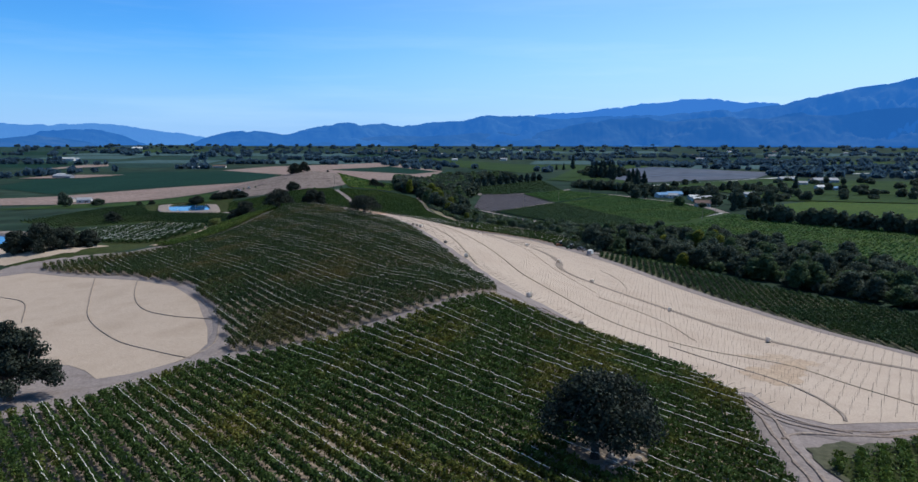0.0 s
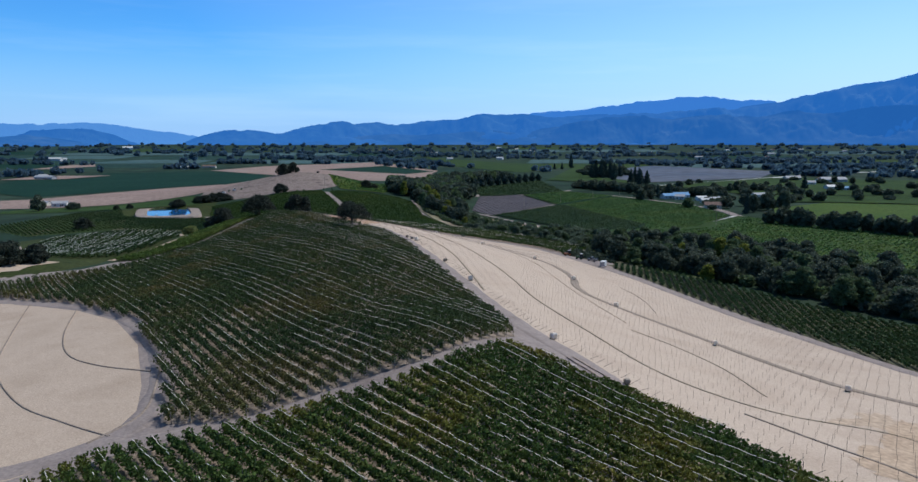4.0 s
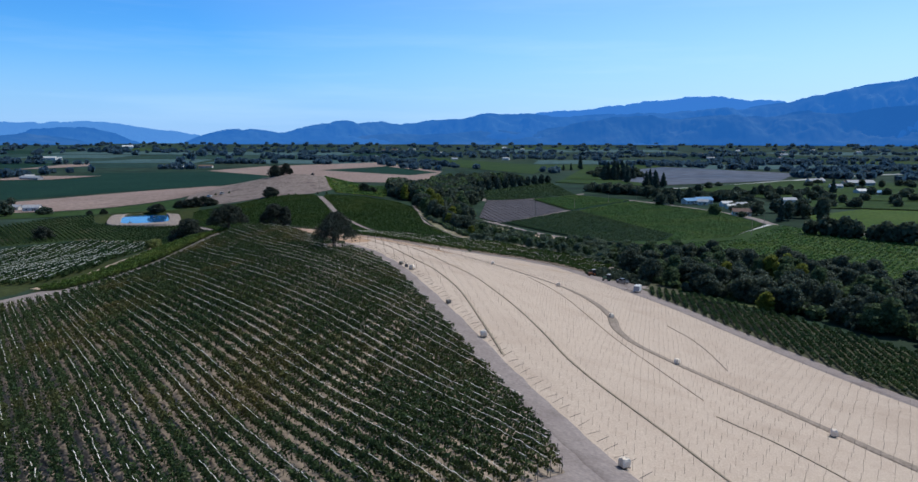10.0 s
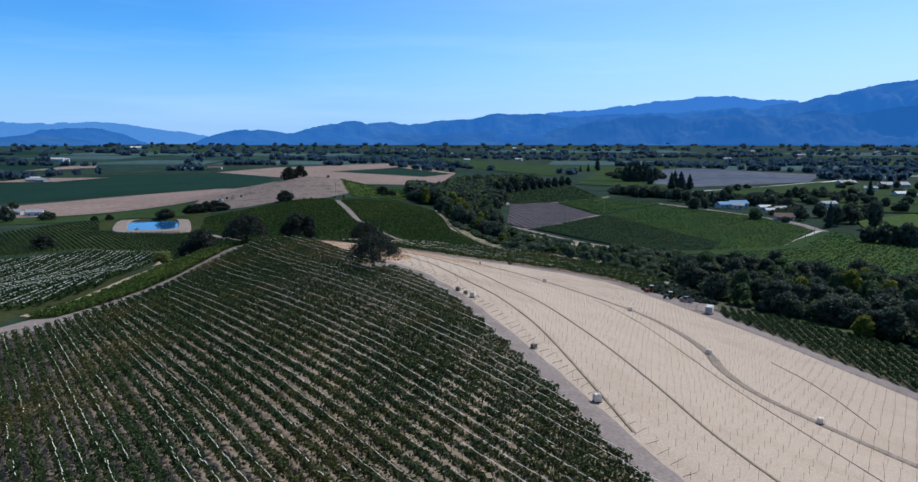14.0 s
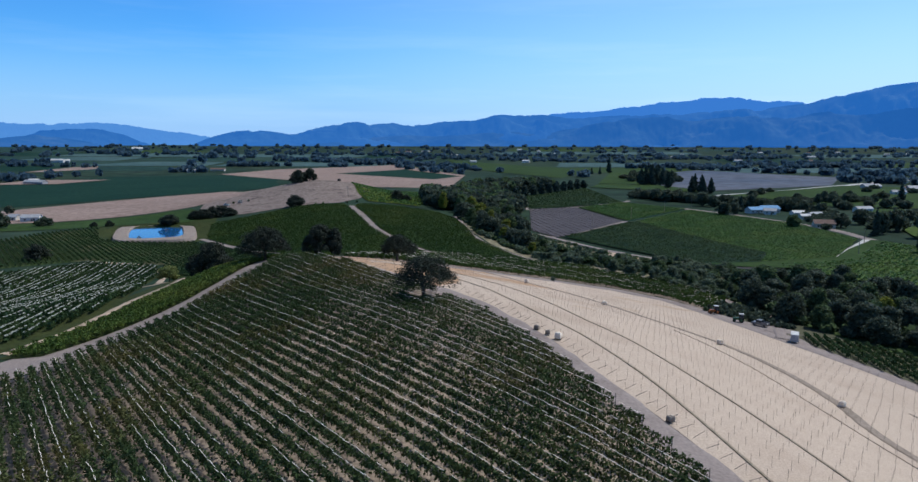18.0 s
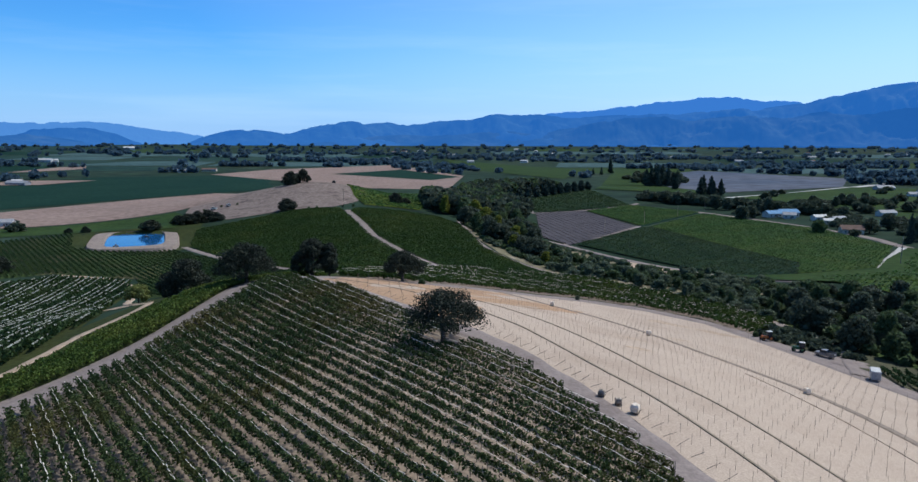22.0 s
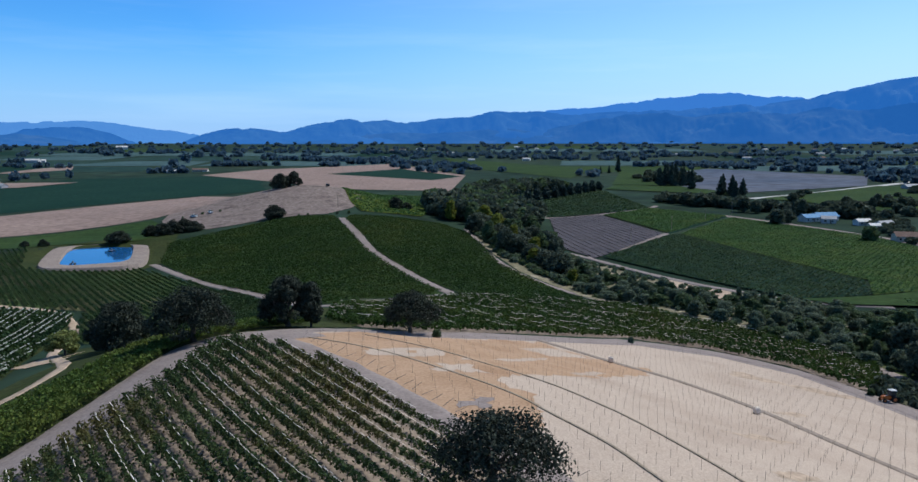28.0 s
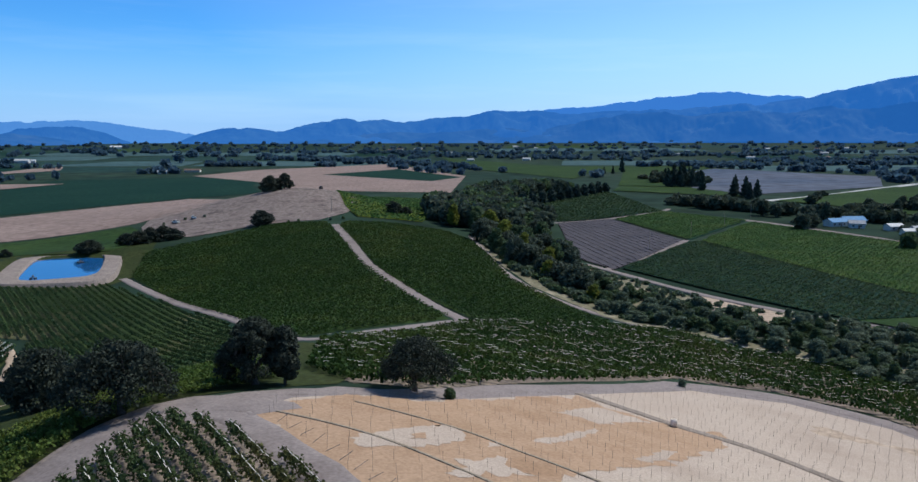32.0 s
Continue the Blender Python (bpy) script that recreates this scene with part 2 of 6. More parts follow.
M_WEEDY = blotchy("weedy_soil", [(0.060, 0.064, 0.040), (0.095, 0.092, 0.058)], 0.1, 1.2, bump=0.4)
M_NET_OLD = leafy("greenish_netting", [(0.25, 0.27, 0.23), (0.38, 0.39, 0.33)], 0.5, 3.0, 0.4, 0.3)
M_WHITE = blotchy("white_paint", [(0.48, 0.47, 0.44), (0.60, 0.59, 0.56)], 0.5, 4.0, rough=0.5)
M_BLUEROOF = blotchy("pale_blue_metal_roof", [(0.13, 0.26, 0.42), (0.22, 0.36, 0.52)], 0.4, 3.0, rough=0.8)
M_BROWNROOF = blotchy("brown_shingle_roof", [(0.15, 0.10, 0.08), (0.21, 0.15, 0.12)], 0.5, 4.0)
M_GREYROOF = blotchy("grey_roof", [(0.30, 0.30, 0.31), (0.38, 0.38, 0.38)], 0.5, 4.0, rough=0.6)
M_CREAM = blotchy("cream_wall", [(0.50, 0.46, 0.38), (0.58, 0.54, 0.46)], 0.5, 4.0)
M_GLASS = plain("window_glass", (0.02, 0.03, 0.04), 0.08, 0.6)
M_BAG = blotchy("woven_white_plastic", [(0.70, 0.59, 0.47), (0.82, 0.71, 0.57)], 1.5, 8.0, rough=0.6, bump=0.3)
M_ROCK = blotchy("weathered_rock", [(0.20, 0.18, 0.165), (0.36, 0.33, 0.30)], 0.8, 5.0, bump=0.6)
M_WOOD = blotchy("pallet_wood", [(0.10, 0.08, 0.06), (0.17, 0.14, 0.10)], 2.0, 12.0)
M_DARK = plain("black_rubber", (0.018, 0.018, 0.018), 0.8, 0.3)
M_GREEN = plain("green_machine_paint", (0.03, 0.10, 0.035), 0.4, 0.5)
M_ORANGE = plain("orange_machine_paint", (0.42, 0.13, 0.025), 0.4, 0.5)
M_STEEL = plain("grey_steel", (0.22, 0.22, 0.22), 0.45, 0.5, 0.6)
M_WATER = blotchy("pond_water", [(0.012, 0.085, 0.23), (0.018, 0.105, 0.27)], 0.08, 0.0, rough=0.07, spec=0.5)


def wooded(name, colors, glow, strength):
    """Wooded slopes in the far distance, the lit air before them painted as emission."""
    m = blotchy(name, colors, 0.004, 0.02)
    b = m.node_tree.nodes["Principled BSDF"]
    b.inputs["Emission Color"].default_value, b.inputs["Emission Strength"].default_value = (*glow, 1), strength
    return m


# aerial haze painted as blue glow, stronger on the farther ranges
M_MOUNT = wooded("mountain_woods_haze", [(0.004, 0.012, 0.012), (0.012, 0.026, 0.022), (0.022, 0.040, 0.030)], (0.055, 0.30, 1.0), 0.43)
M_FOOT = wooded("foothill_woods_haze", [(0.004, 0.012, 0.012), (0.014, 0.028, 0.022), (0.034, 0.046, 0.034)], (0.055, 0.30, 1.0), 0.37)
M_MOUNT_B = wooded("far_mountain_woods_haze", [(0.006, 0.014, 0.010), (0.02, 0.028, 0.018)], (0.085, 0.335, 1.0), 0.58)
M_MOUNT_C = wooded("farthest_mountains_haze", [(0.006, 0.014, 0.010), (0.012, 0.020, 0.014)], (0.13, 0.40, 1.0), 0.62)


# ---- terrain ----
def knoll(x, y, a, cx, cy, sx, sy, r):
    c, s = math.cos(r), math.sin(r)
    u, v = (x - cx) * c + (y - cy) * s, (y - cy) * c - (x - cx) * s
    return a * np.exp(-(u / sx) ** 2 - (v / sy) ** 2)


def height(x, y):
    x, y = np.asarray(x, float), np.asarray(y, float)
    h = 3.0 + 0 * x
    h = h + knoll(x, y, 13.34, -5.8, 226.5, 53.7, 72.7, 0.51)
    h = h + knoll(x, y, 7.52, -14.9, 297.9, 85.9, 55.7, 0.09)
    h = h + knoll(x, y, 5.90, -82.1, 350.0, 42.2, 31.2, -0.64)
    h = h + knoll(x, y, -1.58, -16.5, 421.5, 278.7, 523.5, 0.23)
    h = h + knoll(x, y, 13.83, 44.5, 3.9, 187.8, 108.9, -0.71)
    h = h + knoll(x, y, 10.61, 9.6, 132.0, 61.4, 171.5, 0.84)
    h = h + knoll(x, y, 18.23, -50.4, 364.9, 72.2, 114.8, 0.24)
    h = h + knoll(x, y, 4.17, -230.2, 528.1, 49.9, 104.4, 0.83)
    h = h + knoll(x, y, 19.17, -152.7, 759.6, 126.4, 104.0, 2.51)
    h = h + knoll(x, y, 11.99, -86.2, 589.0, 65.1, 105.9, 0.52)
    h = h + knoll(x, y, 5.39, 110.8, 146.2, 49.9, 104.3, 0.39)
    h = h + knoll(x, y, 16.21, -34.9, -187.6, 384.4, 187.3, -0.63)
    h = h + knoll(x, y, 9.66, -172.6, 209.2, 142.8, 226.8, 3.56)
    h = h + knoll(x, y, 3.79, -163.6, 310.9, 41.1, 99.0, -0.67)
    h = h + knoll(x, y, 3.57, -2.3, 152.1, -22.3, 27.0, 0.59)
    h = h + knoll(x, y, -2.74, -45.4, 131.4, 32.4, 50.8, -0.50)
    h = h + knoll(x, y, -3.45, 9.5, 512.6, 27.8, 34.9, 0.18)
    h = h + knoll(x, y, 4.06, -219.5, 608.1, 54.3, 29.3, 0.38)
    h = h + knoll(x, y, 1.84, 44.3, 473.3, 59.6, 34.1, 0.11)
    h = h + knoll(x, y, 3.74, -147.0, 273.0, 24.7, 27.7, 0.01)
    h = h + knoll(x, y, -2.21, 115.8, 137.3, 55.1, 38.8, 0.30)
    h = h + knoll(x, y, 6.5, -146, 757, 42, 42, 0)
    w = np.exp(-(((x + 216) / 30) ** 2 + ((y - 577) / 32) ** 2) ** 3)
    h = h * (1 - w) + 5.6 * w
    far = np.clip((np.hypot(x, y) - 1500) / 3000, 0, 1)      # the valley floor climbs gently to the foothills
    return h + 26 * far ** 1.4


def hz(x, y):
    return float(height(x, y))


def mesh_object(name, verts, faces, mat, parent=None, smooth=False):
    me = bpy.data.meshes.new(name)
    me.from_pydata([tuple(v) for v in verts], [], faces)
    me.materials.append(mat)
    if smooth:
        me.shade_smooth()
    ob = new(name, me)
    if parent:
        ob.parent = parent
    return ob


def quads_object(name, v, mat, parent=None):
    """v: n x 4 x 3 corner points; one mesh of n loose quads."""
    n = len(v)
    me = bpy.data.meshes.new(name)
    me.vertices.add(n * 4)
    me.vertices.foreach_set("co", np.asarray(v, np.float32).ravel())
    me.loops.add(n * 4)
    me.loops.foreach_set("vertex_index", np.arange(n * 4, dtype=np.int32))
    me.polygons.add(n)
    me.polygons.foreach_set("loop_start", np.arange(0, n * 4, 4, dtype=np.int32))
    me.update(calc_edges=True)
    me.materials.append(mat)
    ob = new(name, me)
    if parent:
        ob.parent = parent
    return ob


def steps(*spans):
    out = []
    for a, b, s in spans:
        out += list(np.arange(a, b, s))
    return np.array(out + [spans[-1][1]])


xs = steps((-11200, -5200, 1500), (-5200, -1200, 400), (-1200, -320, 40), (-320, 260, 2.5), (260, 1200, 40), (1200, 5200, 400), (5200, 11200, 1500))
ys = steps((-1500, -100, 100), (-100, 0, 5), (0, 700, 2.5), (700, 900, 5), (900, 1600, 35), (1600, 5600, 200), (5600, 11000, 1350))
gx, gy = np.meshgrid(xs, ys)
gz = height(gx, gy)
nx, ny = len(xs), len(ys)
gv = np.stack([gx, gy, gz], -1).reshape(-1, 3)
gf = [(j * nx + i, j * nx + i + 1, (j + 1) * nx + i + 1, (j + 1) * nx + i) for j in range(ny - 1) for i in range(nx - 1)]
ground = tagged(mesh_object("ground", gv, gf, M_VALLEY, smooth=True), "rolling farmland ground reaching the valley floor", "ground", kind="structure")


def clip_half(poly, axis, value, keep_above):
    out = []
    for k in range(len(poly)):
        a, b = poly[k - 1], poly[k]
        ia, ib = (a[axis] >= value) == keep_above, (b[axis] >= value) == keep_above
        if ia != ib:
            t = (value - a[axis]) / (b[axis] - a[axis])
            out.append((a[0] + t * (b[0] - a[0]), a[1] + t * (b[1] - a[1])))
        if ib:
            out.append(b)
    return out


def draped(name, poly, mat, lift=0.12, cell=2.5, label="", category="field", kind="structure"):
    """A sheet of the given outline laid over the ground."""
    verts, faces, index = [], [], {}
    y0, y1 = min(p[1] for p in poly), max(p[1] for p in poly)
    for j in range(math.floor(y0 / cell), math.floor(y1 / cell) + 1):
        strip = clip_half(clip_half(poly, 1, j * cell, True), 1, (j + 1) * cell, False)
        if len(strip) < 3:
            continue
        x0, x1 = min(p[0] for p in strip), max(p[0] for p in strip)
        for i in range(math.floor(x0 / cell), math.floor(x1 / cell) + 1):
            piece = clip_half(clip_half(strip, 0, i * cell, True), 0, (i + 1) * cell, False)
            ids = []
            for p in piece:
                key = (round(p[0], 2), round(p[1], 2))
                if key not in index:
                    index[key] = len(verts)
                    verts.append(key)
                if index[key] not in ids:
                    ids.append(index[key])
            if len(ids) > 2:
                faces.append(ids)
    v = np.array(verts)
    ob = mesh_object(name, np.c_[v, height(v[:, 0], v[:, 1]) + (lift * 0.5 if cell < 6 else lift)], faces, mat, smooth=True)
    return tagged(ob, label, category, kind=kind)


def smooth_line(pts, step):
    """Points every step metres along a curve through pts."""
    p = np.array(pts, float)
    p = np.vstack([2 * p[0] - p[1], p, 2 * p[-1] - p[-2]])
    out = []
    for k in range(1, len(p) - 2):
        n = max(2, int(np.linalg.norm(p[k + 1] - p[k]) / step))
        u = np.arange(n)[:, None] / n
        out.append(0.5 * (2 * p[k] + (p[k + 1] - p[k - 1]) * u + (2 * p[k - 1] - 5 * p[k] + 4 * p[k + 1] - p[k + 2]) * u ** 2 + (3 * p[k] - p[k - 1] - 3 * p[k + 1] + p[k + 2]) * u ** 3))
    return np.vstack(out + [p[-2][None]])


def lane(name, pts, width, mat, lift=0.2, step=3.0, label="", category="road", wobble=0.3):
    c = smooth_line(pts, step)
    t = np.gradient(c, axis=0)
    t /= np.linalg.norm(t, axis=1)[:, None] + 1e-9
    nrm = np.stack([-t[:, 1], t[:, 0]], 1)
    rng = np.random.RandomState(len(pts) * 7 + int(abs(pts[0][0]) * 10) % 97)
    w = width / 2 + rng.uniform(-wobble, wobble, (len(c), 2))
    spread = (-1.12, -1, -0.5, 0, 0.5, 1, 1.12)
    k = len(spread)
    rows = []
    for s in spread:
        q = c + nrm * (s * np.where(s < 0, w[:, 0], w[:, 1]))[:, None]
        rows.append(np.c_[q, height(q[:, 0], q[:, 1]) + (lift * 0.6 if abs(s) <= 1 else -0.05)])
    v = np.stack(rows, 1).reshape(-1, 3)
    f = [(a * k + b, a * k + b + 1, (a + 1) * k + b + 1, (a + 1) * k + b) for a in range(len(c) - 1) for b in range(k - 1)]
    return tagged(mesh_object(name, v, f, mat, smooth=True), label, category, kind="structure")


# ---- the hill: fields, roads and tracks ----
L_RIGHT = [(8.6, 157), (6.8, 176), (1.0, 195), (-7, 224), (-15.5, 254), (-26.5, 284), (-41.5, 309), (-48, 319), (-55, 328.5), (-63, 339), (-70, 345.5), (-76, 349.8)]
L_LEFT = [(-80.3, 349.6), (-82.4, 338), (-86.4, 329), (-89.8, 321.5), (-94.6, 309), (-98.8, 298.5), (-105.5, 280), (-114.5, 263), (-140, 240)]
L_FRONT = [(-112, 223), (-99, 217), (-86, 203), (-70, 188), (-57, 166), (-48, 148), (-42.5, 133.5), (-32, 132), (-19.2, 137), (-5.2, 142.6)]
BLOCK_L = L_RIGHT + L_LEFT + L_FRONT
BLOCK_F = [(-68, 103), (-58, 109), (-46, 124.3), (-36.5, 127.3), (-23.5, 129.6), (-10.5, 134.6), (-2.5, 140.6), (7.5, 148.6), (24, 133), (32, 121), (37.5, 109), (38.5, 97), (35, 82), (33, 60), (25, 30), (-60, 30), (-75, 70)]
TAN_LEFT = [(-69, 352.5), (-60, 341.6), (-51.5, 331), (-46, 323), (-38.8, 313), (-32.5, 304), (-26, 293), (-21.8, 283), (-14.8, 266), (-5, 234), (2.3, 209), (10.7, 181), (15.4, 163), (20, 152), (28, 129), (35.5, 117.5), (40, 104), (42.5, 95)]
TAN_RIGHT = [(48, 91), (61, 96), (80, 104), (128, 118), (128, 140), (109, 170), (98, 194), (91, 231), (82.8, 260), (71.5, 296), (60.5, 338), (55.5, 362), (49, 384), (41, 404), (25, 414), (4, 412), (-10, 400), (-24, 387), (-49, 366), (-58, 366), (-66, 361)]
TAN = TAN_LEFT + TAN_RIGHT
HILL_SKIRT = [(-62, 372), (-70, 362), (-82, 364), (-96, 352), (-106, 330), (-115, 300), (-122, 270), (-150, 245), (-170, 150), (-95, 108), (-80, 60), (-70, 20), (130, 20), (145, 120), (128, 150), (112, 172), (101, 195), (94, 240), (88, 265), (77, 300), (68, 346), (70, 362), (60, 380), (54, 390), (44, 410), (26, 419), (3, 418), (-12, 405), (-26, 392), (-48, 372)]
draped("hillside", HILL_SKIRT, M_ROAD, 0.10, label="bare trampled dirt round the vine blocks", category="dirt ground")
draped("vineyard_floor", BLOCK_L, M_SOIL, 0.2, label="pale dry soil between the hill's vine rows", category="soil")
draped("vineyard_floor", BLOCK_F, M_SOIL, 0.2, label="dry soil under the lower vine block", category="soil")
draped("straw_field", TAN, M_STRAW, 0.2, label="hillside spread with pale straw for new planting")
LEFT_STRAW = [(-136, 233), (-110, 218), (-90, 204), (-74, 188.5), (-61, 169), (-52, 149), (-48.3, 138), (-48.4, 131.5), (-52, 124), (-55.6, 119.2), (-59, 118.8), (-62.5, 122.5), (-66, 126.3), (-70.5, 129.3), (-76, 129.5), (-90, 121), (-115, 112), (-165, 150), (-168, 215), (-160, 240)]
draped("straw_field", LEFT_STRAW, M_STRAW_L, 0.2, label="rounded field spread with pale straw")


def ragged(cx, cy, rx, ry, turn, seed, n=34, rough=0.35):
    """An uneven outline round a centre."""
    rng = np.random.RandomState(seed)
    k = rng.normal(0, rough, 7)
    out = []
    for i in range(n):
        a = 2 * math.pi * i / n
        r = 1 + sum(k[j] * math.sin((j + 2) * a + j * 1.3) / (j + 2) for j in range(7)) + rng.uniform(-0.1, 0.1)
        u, v = rx * r * math.cos(a), ry * r * math.sin(a)
        out.append((cx + u * math.cos(turn) - v * math.sin(turn), cy + u * math.sin(turn) + v * math.cos(turn)))
    return out


def roughened(poly, amp, step, seed):
    """The outline with small uneven bays."""
    rng = np.random.RandomState(seed)
    out = []
    for k in range(len(poly)):
        a, b = np.array(poly[k]), np.array(poly[(k + 1) % len(poly)])
        n = max(1, int(np.linalg.norm(b - a) / step))
        for i in range(n):
            out.append(tuple(a + (b - a) * i / n + rng.normal(0, amp, 2)))
    return out


FRESH = [(-69.4, 353), (-60.8, 341.4), (-52.3, 330.8), (-46.8, 322.8), (-39.6, 312.8), (-34.5, 307), (-31, 315), (-30.4, 328.9), (-33.3, 331.6), (-35.3, 334.1), (-33.3, 339.5), (-26.3, 345.7), (-20.4, 350.3), (-12, 360.6), (-4.5, 370.5), (-1, 379.5), (-8.2, 376.8), (-13.7, 378), (-20, 381.5), (-24, 386), (-36, 376), (-49, 366), (-58, 365.8), (-64.5, 361)]
draped("straw_patch", roughened(FRESH, 0.55, 1.3, 3), M_FRESH, 0.26, 2.5, "fresh golden straw on the hilltop field", "straw")
for seed, outline in enumerate(([(-55.7, 344.5), (-52.9, 347.4), (-49.8, 350.6), (-44.8, 354.1), (-42.5, 348.4), (-47.2, 343.9), (-51.7, 342.2), (-54.8, 342)],
                                [(-44.3, 340.7), (-41.9, 341.1), (-38.9, 344), (-38.6, 340.3), (-35.9, 339.4), (-39.6, 337.3), (-40.5, 338.4), (-42.6, 335.4), (-44.9, 336.1), (-42.9, 338.6)],
                                [(-34.8, 352.2), (-29.9, 357.9), (-24.5, 365.5), (-24.3, 363.9), (-29.4, 355.8), (-33, 352.4)],
                                [(-29.4, 371.1), (-21.4, 380.7), (-13.7, 376.5), (-18.2, 373.7), (-23.5, 368.3), (-26.3, 371)],
                                [(-40.6, 347.7), (-38.5, 349), (-38.8, 347.3), (-40.5, 346.5)],
                                [(-22, 352.5), (-18, 358), (-14, 361.4), (-16.5, 356.5), (-20, 352)])):
    draped("straw_patch", roughened(outline, 0.28, 0.8, 60 + seed), M_STRAW, 0.32, 2.5, "patch of bleached straw among golden straw", "straw")
draped("straw_patch", roughened([(-49.4, 347.5), (-47.4, 349), (-47.5, 346.5), (-49.1, 346)], 0.15, 0.6, 70), M_FRESH, 0.4, 2.5, "small golden spot inside bleached straw", "straw")
draped("straw_patch", roughened([(46, 118), (50, 125), (57, 131), (64, 142), (73, 151), (69, 141), (64, 131), (60, 124), (56, 116), (50, 111)], 0.6, 1.4, 20), M_STRAW_B, 0.27, 2.5, "browner patch of wet straw on the slope", "straw")
for cx, cy, rx, ry, turn, seed in ((66, 146, 9, 4, 0.5, 22), (40, 390, 7, 2.2, -0.5, 23), (27, 395, 6, 3.0, -0.4, 25), (20, 362, 4, 1.5, 0.3, 27), (2, 331, 5, 1.4, 0.4, 29), (-2, 312, 3.5, 1.4, 0.6, 31)):
    draped("straw_patch", roughened(ragged(cx, cy, rx, ry, turn, seed, 26, 0.6), 0.35, 0.9, seed), M_STRAW_D, 0.26, 2.5, "worn patch in the straw showing darker ground", "straw")

draped("worn_patch", roughened(ragged(-38.6, 321.8, 2.6, 1.8, 1.0, 47, 22, 0.6), 0.3, 0.8, 48), M_ROAD, 0.34, 2.5, "patch of bare grey soil in the straw", "soil")
lane("road", [(t[0] - 2.0, t[1] - 1.0) for t in TAN_LEFT], 4.4, M_ROAD, 0.24, label="dirt farm road along the straw field")
lane("road", [(41, 104), (40.2, 92), (38.2, 82), (37, 70), (35, 40)], 4.0, M_ROAD, 0.28, label="dirt farm road down the hill")
lane("road", [(40, 96), (44, 88), (51, 87.5), (61, 92), (80, 100), (126, 113)], 5.0, M_ROAD, 0.3, label="dirt track below the straw field")
lane("road", [(-150, 230), (-128, 247), (-116, 262), (-109, 281), (-102.5, 299), (-96.8, 313), (-91.6, 327), (-87.4, 338.5), (-84.2, 350), (-78.5, 356.5), (-70, 357), (-66, 353)], 7.2, M_ROAD, 0.24, label="pale dirt road along the vine rows")
lane("road", [(-78, 359), (-66, 366), (-52, 370.5), (-36, 383), (-22, 394), (-8, 406), (4, 416), (25, 418), (42.5, 407), (52, 388), (58.5, 364), (63.5, 339), (74.2, 297), (85.4, 261.5), (94, 232), (101, 195), (112, 171), (131, 144)], 4.6, M_ROAD, 0.22, label="dirt margin round the straw field")
lane("road", [(-72, 104), (-60, 112), (-47, 127), (-38, 129.5), (-22, 133), (-8, 139), (2, 148.5), (10, 155)], 3.0, M_ROAD, 0.26, label="narrow dirt road between the vine blocks")
lane("road", [(-74, 112), (-64, 118), (-54, 124), (-47, 134), (-49, 150), (-58, 170), (-72, 190), (-88, 206), (-112, 221), (-140, 238)], 4.2, M_ROAD, 0.22, label="dirt margin round the rounded field")

S_MAIN = [(-23, 389), (-9.5, 378.6), (2.4, 372.5), (13, 359), (19, 341), (26, 324), (31, 314), (36.5, 294), (38, 276), (36, 260), (37, 246), (43, 234.5), (53, 218), (60, 203), (64, 192), (68.5, 181), (75, 170), (86, 161), (100, 153), (126, 141)]
S_TWO = [(-57.5, 361), (-43.4, 352.4), (-37.8, 347.6), (-32.7, 343.6), (-26.3, 337.5), (-20.8, 328.8), (-18.2, 323.9), (-13.5, 312), (-9.2, 300), (-5, 289), (2, 276), (9.8, 250), (14, 228), (17.5, 206), (25.5, 181), (32, 157), (39, 146), (48, 140), (64, 138), (69, 122), (73, 109)]
S_THREE = [(-66, 353), (-53, 345.6), (-43.5, 337.8), (-36.7, 331.6), (-32.5, 326.4), (-29.5, 320.8), (-24, 310.8), (-20.8, 302), (-14.6, 286), (-10.2, 277), (-6.9, 268.5), (-1.8, 250), (2.4, 222), (5.2, 203)]
